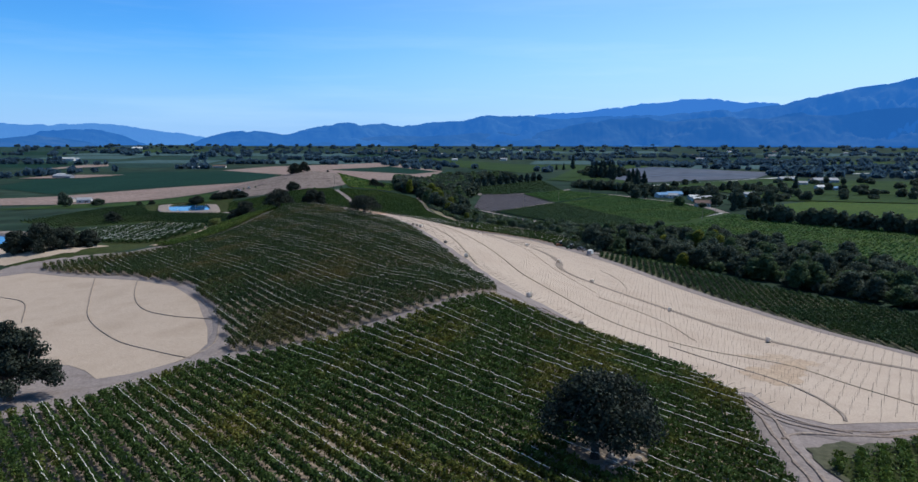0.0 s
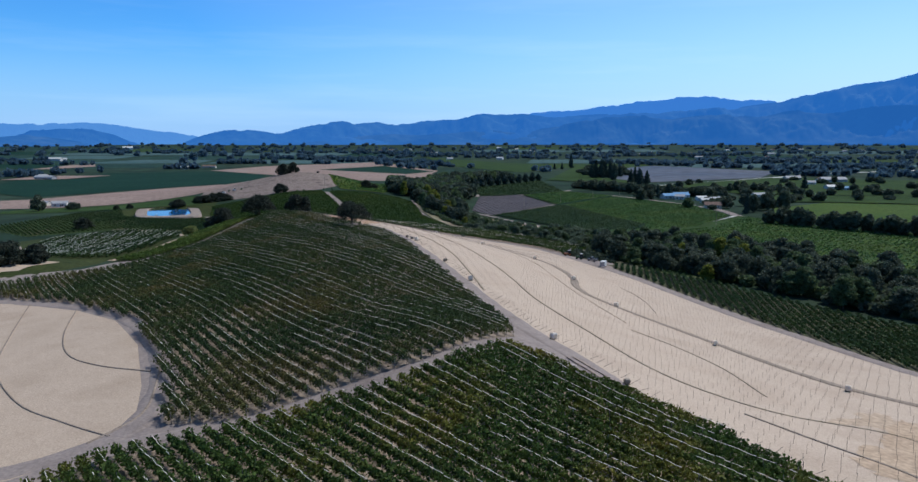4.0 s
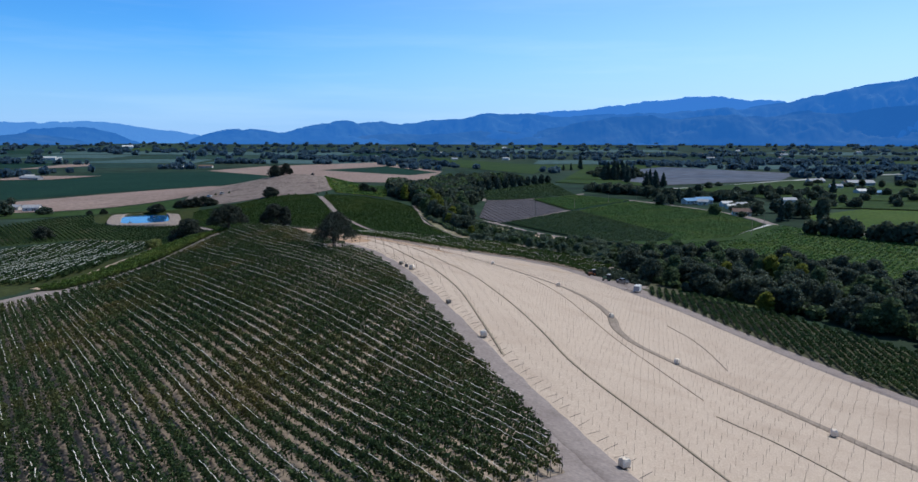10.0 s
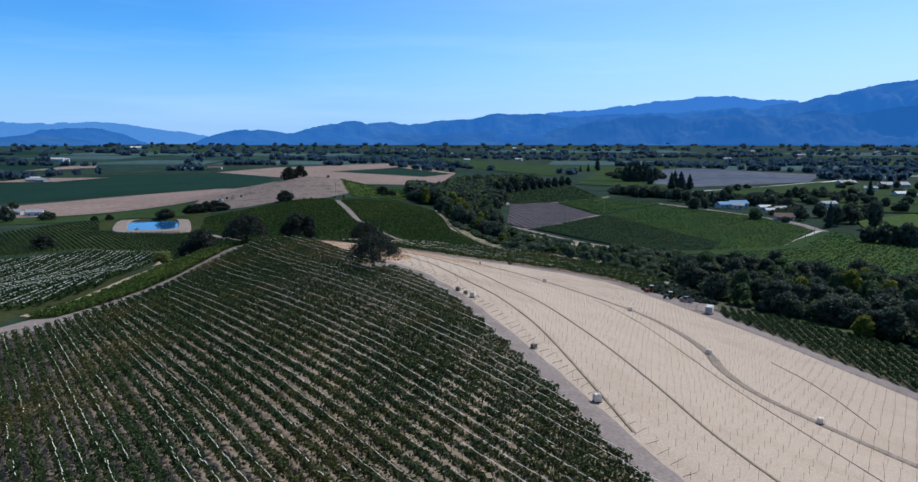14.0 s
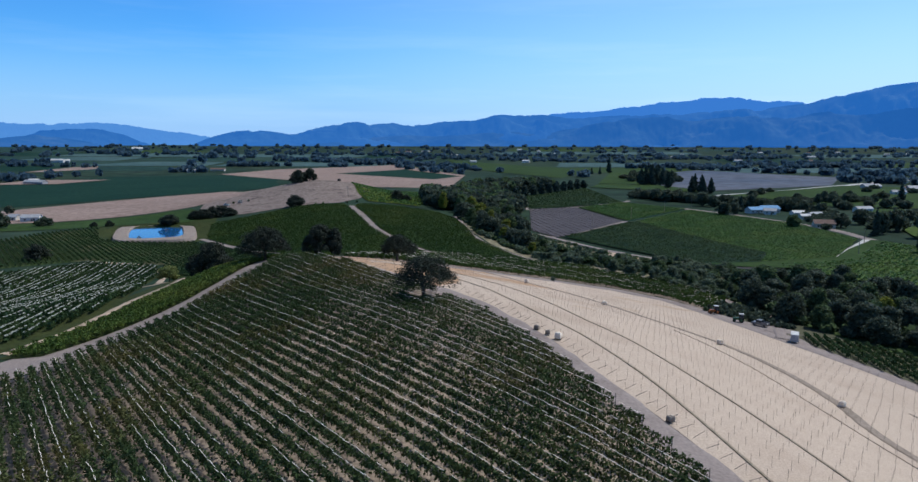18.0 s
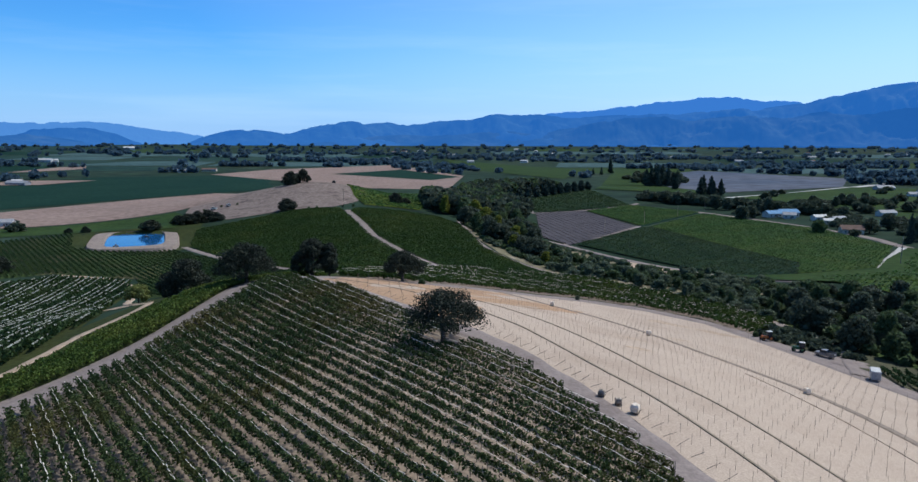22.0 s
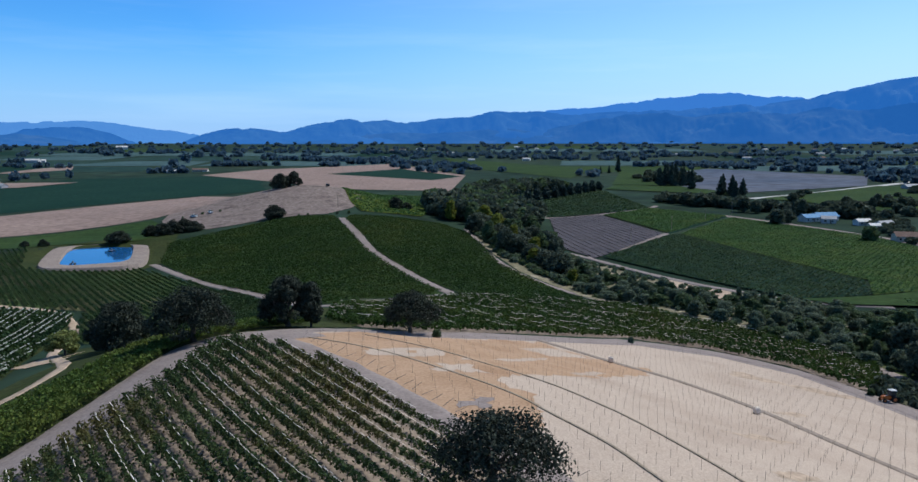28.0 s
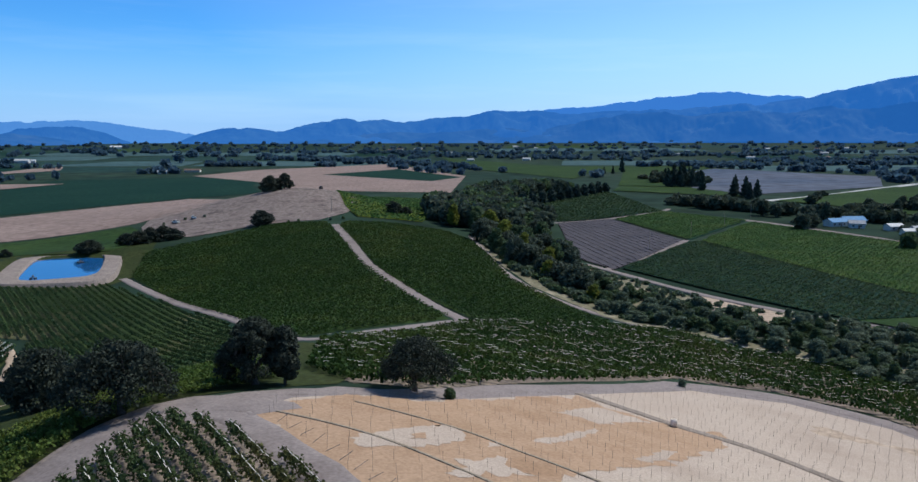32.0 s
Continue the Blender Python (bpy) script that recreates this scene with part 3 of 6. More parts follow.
for pts, w, mat, label in ((S_MAIN, 2.5, M_RUT, "worn track winding across the straw field"), (S_TWO, 0.42, M_TRACK, "narrow ditch line across the straw field"), (S_THREE, 0.42, M_TRACK, "narrow ditch line across the straw field"),
                           ([(38, 196), (45, 187), (50, 172), (50, 152)], 0.22, M_TRACK, "narrow ditch line across the straw field"), ([(40, 136), (46, 127), (52, 117), (53.5, 106), (52.5, 97), (51, 93)], 0.55, M_RUT, "narrow ditch line across the straw field"),
                           ([(20, 318), (26.9, 289.8), (30, 267.2), (32, 248), (34, 234), (39, 205)], 0.13, M_STRAW_D, "faint ditch line across the straw field"), ([(55, 282), (57.5, 271.5), (58, 262.7), (57.6, 253.8), (56, 240)], 0.16, M_RUT, "faint ditch line across the straw field"),
                           ([(-109, 218), (-93, 182.5), (-82, 160), (-69, 144), (-58, 136.5), (-49, 131)], 0.24, M_RUT, "ditch line curving over the rounded field"), ([(-90.6, 205), (-81, 181), (-72.5, 166), (-63.6, 159), (-53, 155)], 0.24, M_RUT, "ditch line curving over the rounded field"),
                           ([(-123, 194), (-110, 183), (-97, 160)], 0.24, M_RUT, "ditch line curving over the rounded field"), ([(-55, 166), (-50, 150), (-47.5, 138), (-51, 129)], 0.3, M_RUT, "ditch line curving over the rounded field")):
    lane("field_track", pts, w, mat, 0.36, 2.0, label, "track", 0.05 * w)


# ---- vine rows ----
def inside(poly, x, y):
    c = np.zeros(x.shape, bool)
    for k in range(len(poly)):
        (x1, y1), (x2, y2) = poly[k - 1], poly[k]
        if y1 != y2:
            c ^= ((y1 > y) != (y2 > y)) & (x < (x2 - x1) * (y - y1) / (y2 - y1) + x1)
    return c


def upright(x, y, z0, z1, half):
    """Side faces of thin square posts, as quads."""
    a = np.array([(-1, -1), (1, -1), (1, 1), (-1, 1)], float) * half
    out = []
    for k in range(4):
        (ax, ay), (bx, by) = a[k], a[(k + 1) % 4]
        out.append(np.stack([np.c_[x + ax, y + ay, z0], np.c_[x + bx, y + by, z0], np.c_[x + bx, y + by, z1], np.c_[x + ax, y + ay, z1]], 1))
    return np.concatenate(out)


def vine_rows(poly, way, gap, label, group, mat, dens=22.0, leaf=0.21, tall=1.7, wide=0.6, seed=1, holes=(), net=0.0, posts=True, joined=False, draped_net=False, flat=0.0, flecks=False, weak=None):
    """One thing for each row of a block: a leafy canopy over trunks and stakes, here and there a strip of gathered netting."""
    rng = np.random.RandomState(seed)
    d = np.array(way, float) / np.hypot(*way)
    nrm = np.array([-d[1], d[0]])
    p = np.array(poly)
    a0, a1 = (p @ nrm).min(), (p @ nrm).max()
    b0, b1 = (p @ d).min(), (p @ d).max()
    sheets = []
    for k in range(int((a1 - a0) / gap)):
        off = a0 + (k + 0.5) * gap
        s = np.arange(b0, b1, 0.5)
        q = nrm * off + s[:, None] * d
        ok = inside(poly, q[:, 0], q[:, 1])
        for hx, hy, hr in holes:
            ok &= np.hypot(q[:, 0] - hx, q[:, 1] - hy) > hr
        if ok.sum() < 10:
            continue
        s = s[ok]
        mid = q[ok][len(s) // 2]
        org = np.array([mid[0], mid[1], hz(*mid)])
        if not joined:
            row = tagged(new("vine_row"), label, "vine row", group)
            row.location = org
        n = int(len(s) * dens * 0.5)
        pos = rng.choice(s, n) + rng.uniform(-0.25, 0.25, n)
        vigor = 0.88 + 0.14 * np.sin(pos * 3.7 + k * 2.1) + 0.2 * np.sin(pos * 0.9 + k * 1.7) + 0.15 * np.sin(pos * 0.17 + k * 0.37)
        if weak:
            spot = nrm * off + pos[:, None] * d
            vigor = vigor * (1.05 + 0.34 / (1 + np.exp((spot[:, 0] + 52) / 7)) + 0.22 / (1 + np.exp((spot[:, 1] - 205) / 9)) / (1 + np.exp((spot[:, 0] + 24) / 6)) - 0.48 * np.exp(-((spot[:, 0] - weak[0]) / weak[2]) ** 2 - ((spot[:, 1] - weak[1]) / weak[3]) ** 2))
            held = rng.rand(n) < vigor * 0.72 + 0.12
            pos, vigor = pos[held], vigor[held]
            n = len(pos)
        side = rng.normal(0, wide * 0.5, n) * vigor
        up = 0.45 + (tall - 0.45) * rng.beta(1.9, 1.4, n) * (0.6 + 0.4 * vigor)
        c = nrm * off + pos[:, None] * d + side[:, None] * nrm
        c = np.c_[c, height(c[:, 0], c[:, 1]) + up]
        u = rng.normal(size=(n, 3))
        u /= np.linalg.norm(u, axis=1)[:, None]
        u[:, 2] *= 1 - flat
        w = np.cross(u, rng.normal(size=(n, 3)))
        w[:, 2] *= 1 - flat
        w /= np.linalg.norm(w, axis=1)[:, None]
        sz = rng.uniform(0.6, 1.3, n)[:, None] * leaf
        u, w = u * sz, w * sz * 0.75
        sheet = np.stack([c - u - w, c + u * 0.8 - w * 1.1, c + u + w, c - u * 1.1 + w * 0.8], 1)
        if joined:
            sheets.append(sheet)
            continue
        quads_object("canopy", sheet - org, mat, row)
        if posts:
            t = np.r_[s[0] - 0.4, s[::4], s[-1] + 0.4]
            g = nrm * off + t[:, None] * d + rng.normal(0, 0.05, (len(t), 2))
            z = height(g[:, 0], g[:, 1])
            stake = np.arange(len(t)) % 3 == 0
            tq = upright(g[:, 0], g[:, 1], z, z + np.where(stake, 1.9, 0.95), 0.035)
            tagged(quads_object("trellis", tq - org, M_STAKE, row), "thin stakes and dark vine trunks", kind="stuff")
        if net:
            t = np.arange(s[0], s[-1] - 1.2, 1.2)
            keep = (np.sin(t * 0.11 + k * 2.3) + np.sin(t * 0.043 + k) + rng.normal(0, 0.55, len(t))) > 1.15 - 2.2 * net
            if flecks:
                keep = rng.rand(len(t)) < net * (0.6 + 0.4 * np.sin(t * 0.08 + k * 0.9))
            here = nrm * off + t[:, None] * d
            t = t[keep & inside(poly, here[:, 0], here[:, 1])]
            if len(t) > 2:
                half = (0.045 if flecks else 0.12) if draped_net else 0.04
                lo = nrm * (off + (0.08 if nrm[1] < 0 else -0.08)) + t[:, None] * d + rng.normal(0, 0.05, (len(t), 1)) * nrm
                hi = lo + d * rng.uniform(0.8, 1.35, (len(t), 1)) + rng.normal(0, 0.05, (len(t), 1)) * nrm
                rise = tall + 0.12 + rng.normal(0, 0.05, len(t))
                h0, h1 = height(lo[:, 0], lo[:, 1]) + rise, height(hi[:, 0], hi[:, 1]) + rise
                e = nrm * half * (1 if nrm[1] < 0 else -1)
                top_strip = np.stack([np.c_[lo - e, h0 - 0.02], np.c_[hi - e, h1 - 0.02], np.c_[hi, h1 + 0.02], np.c_[lo, h0 + 0.02]], 1)
                fold = np.stack([np.c_[lo, h0 + 0.02], np.c_[hi, h1 + 0.02], np.c_[hi + e * 1.2, h1 - 0.005], np.c_[lo + e * 1.2, h0 - 0.005]], 1)
                if draped_net and not flecks:
                    drop = 0.2 + 0.1 * np.sin(t * 0.5 + k)
                    fold = np.stack([np.c_[lo - e, h0 + 0.04], np.c_[hi - e, h1 + 0.04], np.c_[hi - e * 2.6, h1 - drop], np.c_[lo - e * 2.6, h0 - drop]], 1)
                tagged(quads_object("netting", np.concatenate([top_strip, fold]) - org, M_NET_OLD if draped_net and not flecks else M_NET, row), "gathered white bird netting", kind="stuff")
    if joined:
        tagged(quads_object("vine_rows", np.concatenate(sheets), mat), label, "vine rows", kind="stuff")


OAKS = [(16.5, 77.5, 4.6), (-37.0, 294.5, 4.2)]
vine_rows(BLOCK_L, (-0.68, 1), 2.08, "long row of trellised grapevines over the hill", "vine rows of the hill block", M_VINE, seed=3, holes=OAKS, net=0.6, dens=78, leaf=0.135, tall=1.85, wide=0.55, weak=(-42, 286, 32, 58))
vine_rows(BLOCK_F, (-0.75, 1), 2.05, "row of green and yellowing trellised grapevines", "vine rows of the lower block", M_VINE_F, seed=4, holes=OAKS, net=0.5, dens=74, leaf=0.15, tall=1.85, wide=0.74)
STRIP = [(-102.6, 312), (-95, 328), (-91.2, 340), (-88.6, 352), (-84, 361), (-79, 365), (-72, 378), (-74, 394), (-86, 403), (-98, 392), (-99, 370), (-103, 351), (-109, 340), (-112.5, 328), (-117, 306), (-121, 286), (-113, 288)]
vine_rows(STRIP, (-0.28, 1), 1.9, "row of lush bright green young vines", "vine rows of the narrow strip", M_VINE_L, dens=44, leaf=0.17, tall=1.5, wide=1.2, seed=5, posts=False)
draped("grass_bank", [(-62, 374), (-82, 362), (-100, 345), (-118, 300), (-126, 292), (-124, 330), (-120, 352), (-120, 372), (-128, 384), (-138, 402), (-118, 404), (-90, 404), (-84, 428), (-70, 420), (-60, 395)], M_TURF, 0.12, 6, "grassy bank below the hilltop road", "grass")
draped("vineyard_floor", STRIP, M_TURF, 0.2, label="grassy ground under a narrow vine strip", category="soil")
LOWER = [(69, 362), (86, 350), (104, 318), (124, 276), (150, 239), (168, 205), (160, 150), (133, 146), (115, 173), (103.5, 196), (96.5, 233), (88.5, 263), (77, 299), (67, 346)]
draped("vineyard_floor", LOWER, M_WEEDY, 0.15, label="dark soil under the riverside vine rows", category="soil")
vine_rows(LOWER, (0.23, 1), 2.5, "riverside row of dense dark green grapevines", "vine rows by the river wood", M_VINE_D, dens=26, leaf=0.22, wide=0.62, seed=6, posts=False)
BAND = [(-74, 424), (-55, 434), (-43, 456), (-20, 466), (1, 478), (19, 474), (29, 457), (43, 450), (55, 440), (62, 431), (68, 419), (62, 404), (53, 395), (43, 413), (26, 422.5), (3, 421.5), (-12, 408), (-26, 396), (-48, 376), (-60, 376), (-70, 390)]
draped("vineyard_floor", BAND, M_SOIL, 0.15, label="dry soil under the slope's vine rows", category="soil")
vine_rows(BAND, (1, -0.16), 2.2, "row of green vines across the lower slope", "vine rows below the straw field", M_VINE_G, dens=18, leaf=0.25, wide=0.85, seed=7, net=0.42, posts=False, draped_net=True, flecks=True)
HILL_A = [(-175, 560), (-141, 514), (-110, 479), (-80, 434), (-63, 447), (-46, 463), (-61.5, 503), (-78, 541), (-84, 557), (-108, 637), (-112, 652), (-137, 652), (-167, 628), (-188, 604)]
HILL_B = [(-39, 465), (-56.5, 503), (-73.5, 541), (-79, 557), (-102.5, 637), (-104, 655), (-75, 668), (-50, 664), (-36.5, 640), (-32, 606), (-24, 541), (-7, 513), (4, 484), (-18, 470)]
draped("vineyard_floor", HILL_A, M_FIELD, 0.15, 5, "dry ground under the far hill's vines", "soil")
draped("vineyard_floor", HILL_B, M_FIELD, 0.15, 5, "dry ground under the far hill's vines", "soil")
vine_rows(HILL_A, (0.35, 1), 2.3, "dense green vine rows over the far hill", "vine rows of the far hill", M_VINE_G, dens=20, leaf=0.24, tall=1.2, wide=1.3, seed=8, joined=True, flat=0.3)
vine_rows(HILL_B, (0.35, 1), 2.3, "dense green vine rows over the far hill", "vine rows of the far hill", M_VINE_G, dens=20, leaf=0.24, tall=1.2, wide=1.3, seed=9, joined=True, flat=0.3)
PONDSIDE = [(-178, 545), (-143, 509), (-113, 474), (-86, 430), (-92, 402), (-118, 400), (-140, 415), (-160, 462), (-200, 474), (-245, 452), (-300, 500), (-275, 570), (-252, 590), (-229, 543), (-213, 532), (-186, 536)]
draped("vineyard_floor", PONDSIDE, M_GRASS, 0.15, 5, "pale soil between rows below the pond", "soil")
vine_rows(PONDSIDE, (-0.74, 1), 2.4, "dark green vine rows below the pond", "vine rows below the pond", M_VINE_D, dens=28, leaf=0.17, tall=1.4, wide=0.5, seed=10, joined=True)
NETTED = [(-137, 292), (-126, 300), (-122, 330), (-125, 360), (-140, 395), (-148, 425), (-158, 452), (-172, 460), (-194, 466), (-222, 440), (-212, 400), (-196, 360), (-165, 310)]
draped("grass", [(-150, 244), (-128, 262), (-122, 282), (-124, 300), (-118, 330), (-126, 360), (-140, 395), (-170, 440), (-230, 440), (-240, 420), (-215, 395), (-200, 300), (-190, 262)], M_TURF, 0.1, 5, "dark turf below the dirt road", "grass")
draped("vineyard_floor", NETTED, M_TURF, 0.15, 5, "dry grass under the netted vine rows", "soil")
vine_rows(NETTED, (-0.19, 1), 2.5, "vine row draped with white bird netting", "netted vine rows", M_VINE_D, dens=12, leaf=0.34, wide=0.6, seed=11, net=0.72, posts=False, draped_net=True)
CORNER = [(41, 45), (40.4, 72), (41.2, 78.5), (44.6, 79.6), (50.8, 82.8), (56.8, 86.2), (66, 89.5), (82, 95.2), (128, 107), (128, 45)]
draped("vineyard_floor", CORNER, M_TURF, 0.2, label="dry grass under the corner vine rows", category="soil")
draped("grass_bank", roughened([(40.3, 81.5), (44.5, 83.8), (48, 83.6), (52.4, 85.1), (58.3, 88.6), (66, 91.6), (82, 97.4), (128, 109), (128, 106), (82, 94.6), (66, 89), (56.8, 85.8), (50.8, 82.2), (44.6, 79), (41.2, 78), (40.2, 72), (39.5, 77)], 0.3, 1.5, 51), M_WEEDY, 0.34, 2.5, "dark weedy bank below the dirt track", "grass")
vine_rows(CORNER, (0.5, 1), 2.2, "row of bright green vines below the track", "vine rows below the track", M_VINE_L, dens=56, leaf=0.15, tall=1.35, wide=1.0, seed=12, posts=False)

# ---- pond ----
POND = [(-215.5, 551.5), (-208, 548.5), (-193, 555.5), (-192, 564), (-207, 601), (-213, 606), (-231, 601.5), (-233, 594)]
BANK = [(-222, 543), (-212, 536.5), (-184, 541), (-179, 553), (-198, 603), (-206, 612), (-236, 607), (-243, 596)]
PZ = 6.2


def rounded(poly, times=3):
    """The outline with its corners cut smooth."""
    for _ in range(times):
        p = np.array(poly)
        q = np.roll(p, -1, 0)
        poly = np.stack([p * 0.8 + q * 0.2, p * 0.2 + q * 0.8], 1).reshape(-1, 2)
    return [tuple(v) for v in poly]


POND, BANK = rounded([(-212.5 + (x + 212.5) * 1.1, 576 + (y - 576) * 1.1) for x, y in POND]), rounded(BANK, 2)
POND = [POND[2 * k] for k in range(len(POND) // 2)]


def basin(name, rim, water, level, label):
    """A bank that rises from the ground to a flat rim and falls to the water inside."""
    r, w = np.array(rim), np.array(water)
    c = w.mean(0)
    rings = [np.c_[c + (r - c) * 1.03, height(r[:, 0], r[:, 1]) - 0.3], np.c_[r, np.full(len(r), level + 0.9)], np.c_[c + (w - c) * 1.04, np.full(len(w), level + 0.9)], np.c_[w, np.full(len(w), level - 0.2)], np.c_[c + (w - c) * 0.9, np.full(len(w), level - 1.2)]]
    v = np.concatenate(rings)
    n = len(r)
    f = [(j * n + i, j * n + (i + 1) % n, (j + 1) * n + (i + 1) % n, (j + 1) * n + i) for j in range(4) for i in range(n)]
    return tagged(mesh_object(name, v, f, M_LINER), label, "bank", kind="structure")


draped("grass", [(-262, 598), (-240, 606), (-196, 640), (-174, 566), (-177, 546), (-190, 530), (-232, 540), (-254, 590)], M_TURF, 0.2, 5, "dark turf round the pond bank", "grass")
basin("pond_bank", BANK, POND, PZ + 0.6, "pale earth bank round an irrigation pond")
tagged(mesh_object("water", [(x, y, PZ + 0.6) for x, y in POND], [tuple(range(len(POND)))], M_WATER), "still blue water of the irrigation pond", "pond water", kind="structure")
LAKE = [(-285, 330), (-209, 352), (-206, 362), (-213, 378), (-247, 400), (-285, 395)]
LZ = hz(-220, 365)
basin("pond_bank", [(-295, 318), (-204, 343), (-197, 364), (-211, 389), (-247, 412), (-295, 404)], LAKE, LZ - 0.2, "pale earth bank round a second pond")
tagged(mesh_object("water", [(x, y, LZ - 0.2) for x, y in LAKE], [tuple(range(len(LAKE)))], M_WATER), "blue water of the second pond", "pond water", kind="structure")

# ---- beyond the hill: lanes and fields ----
lane("road", [(-107, 645), (-104.5, 638), (-81.5, 557), (-76, 541), (-59, 503), (-42, 462)], 4.0, M_ROAD, 0.3, label="pale track between two vine slopes")
lane("road", [(-178, 558), (-141, 512), (-110, 476.5), (-80, 430), (-62, 441), (-42, 461), (-20, 468), (2, 481), (12, 485), (8, 500), (0, 512), (-18, 533), (-27, 564), (-31, 605), (-34, 640), (-36, 660)], 3.2, M_ROAD, 0.32, label="pale track round the vine slopes")
lane("road", [(-122, 290), (-119, 312), (-117, 335), (-112, 350), (-114, 364), (-122, 378), (-131, 392), (-138, 404), (-146, 428), (-158, 449), (-172, 463), (-196, 472)], 2.3, M_STRAW_D, 0.26, label="pale lane beside the netted vines")
draped("clearing", ragged(-129, 391, 10, 7, 1.0, 41), M_STRAW_D, 0.24, label="pale dirt clearing under the trees", category="dirt ground")
draped("bare_hill", [(-226, 690), (-213, 664), (-180, 640), (-150, 655), (-118, 662), (-108, 690), (-104, 720), (-112, 760), (-130, 800), (-170, 810), (-205, 770), (-232, 720)], M_BARE, 0.25, 8, "bare brown hilltop with sparse dry grass", "hill")
FIELDS = (("tan", M_TAN, [(-420, 640), (-345, 650), (-318, 659), (-236, 706), (-205, 740), (-200, 790), (-240, 960), (-300, 975), (-405, 746), (-470, 700)], "mown pale field beyond the bare hill"),
          ("strip", M_FIELD, [(-345, 644), (-318, 652), (-236, 698), (-226, 684), (-196, 638), (-206, 612), (-240, 604), (-262, 596), (-380, 600)], "bright green strip of vines behind the pond"),
          ("dark", M_FIELD_D, [(-420, 770), (-300, 985), (-255, 1060), (-292, 1165), (-320, 1320), (-430, 1355), (-585, 1290), (-610, 1070), (-560, 880)], "broad dark green vineyard on the plain"),
          ("tanc", M_TAN, [(-446, 1395), (-398, 1594), (-181, 1842), (-30, 1378), (-50, 1050), (-178, 1080), (-250, 1070), (-240, 1170)], "wide mown tan field on the plain"),
          ("green", M_FIELD_D, [(-255, 1430), (-149, 1611), (-36, 1345), (-78, 1250)], "green vine plot inside the tan field"),
          ("yellow", M_FIELD_Y, [(-182, 1010), (-78, 974), (-58, 742), (-64, 690), (-100, 680), (-112, 715), (-140, 830)], "yellow-green vineyard behind the hill"),
          ("grey", M_GREY, [(345, 1500), (420, 1600), (566, 1330), (450, 1120), (255, 1010), (225, 1110)], "ploughed grey field on the valley floor"),
          ("darkplot", M_FIELD_D, [(12, 885), (118, 1056), (119, 850), (26, 765)], "dark green rectangular vineyard plot"),
          ("fallow", M_FALLOW, [(24, 757), (67, 793), (85.5, 685), (26, 588), (13, 617)], "fallow grey-brown plot with faint rows"),
          ("plotg", M_FIELD_B, [(70, 793), (118, 846), (161, 784), (90, 688)], "bright green vineyard plot"),
          ("big", M_FIELD_B, [(96, 684), (160, 775), (206, 668), (207, 590), (176, 545), (160, 522), (116, 506), (131, 536), (118, 583)], "large mottled green vineyard beyond the creek"),
          ("bigdark", M_FIELD_D, [(30, 592), (88, 680), (94, 680), (116, 583), (129, 536), (114, 505), (84, 498)], "dark green vineyard beside the creek"),
          ("bigright", M_FIELD_B, [(216, 580), (165, 512), (118, 495), (170, 400), (200, 300), (320, 250), (420, 330), (300, 450), (235, 530)], "bright green vineyard by the wood"),
          ("east", M_FIELD, [(260, 940), (330, 1000), (460, 1115), (700, 1000), (480, 760), (300, 800)], "dark green vineyard along the far road"),
          ("midfar", M_FIELD, [(-84, 2228), (107, 1790), (223, 1636), (119, 1293), (-22, 1620)], "far green field between tree belts"),
          ("eastfar", M_FIELD, [(480, 700), (700, 900), (900, 800), (640, 560)], "green field beside the farm buildings"),
          ("back", M_FIELD, [(150, 1150), (215, 1122), (330, 1510), (250, 1560)], "green field behind the conifers"),
          ("side", M_FIELD, [(125, 1065), (235, 985), (253, 1005), (222, 1105), (150, 1140)], "green plot behind the pines"),
          ("along", M_FIELD, [(245, 935), (270, 900), (480, 1080), (462, 1110)], "green strip along the far road"),
          ("verge", M_FIELD, [(84, 496), (114, 503), (160, 520), (178, 545), (212, 584), (217, 576), (172, 505), (122, 486), (92, 487)], "rough grass between the vineyard and the wood"),
          ("eastnear", M_FIELD_B, [(232, 562), (262, 640), (330, 690), (470, 640), (440, 520), (405, 485), (304, 522)], "green vineyard beyond the country road"),
          ("eastmid", M_FIELD, [(300, 702), (300, 785), (480, 752), (640, 700), (560, 600), (472, 652), (332, 700)], "green field between farm buildings"),
          ("pale", M_TAN, [(-640, 1075), (-560, 1100), (-540, 1205), (-640, 1190)], "pale farmyard on the plain"))
for k, (_, mat, poly, label) in enumerate(FIELDS):
    draped("field", poly, mat, 0.3 + 0.03 * k, 20, label)
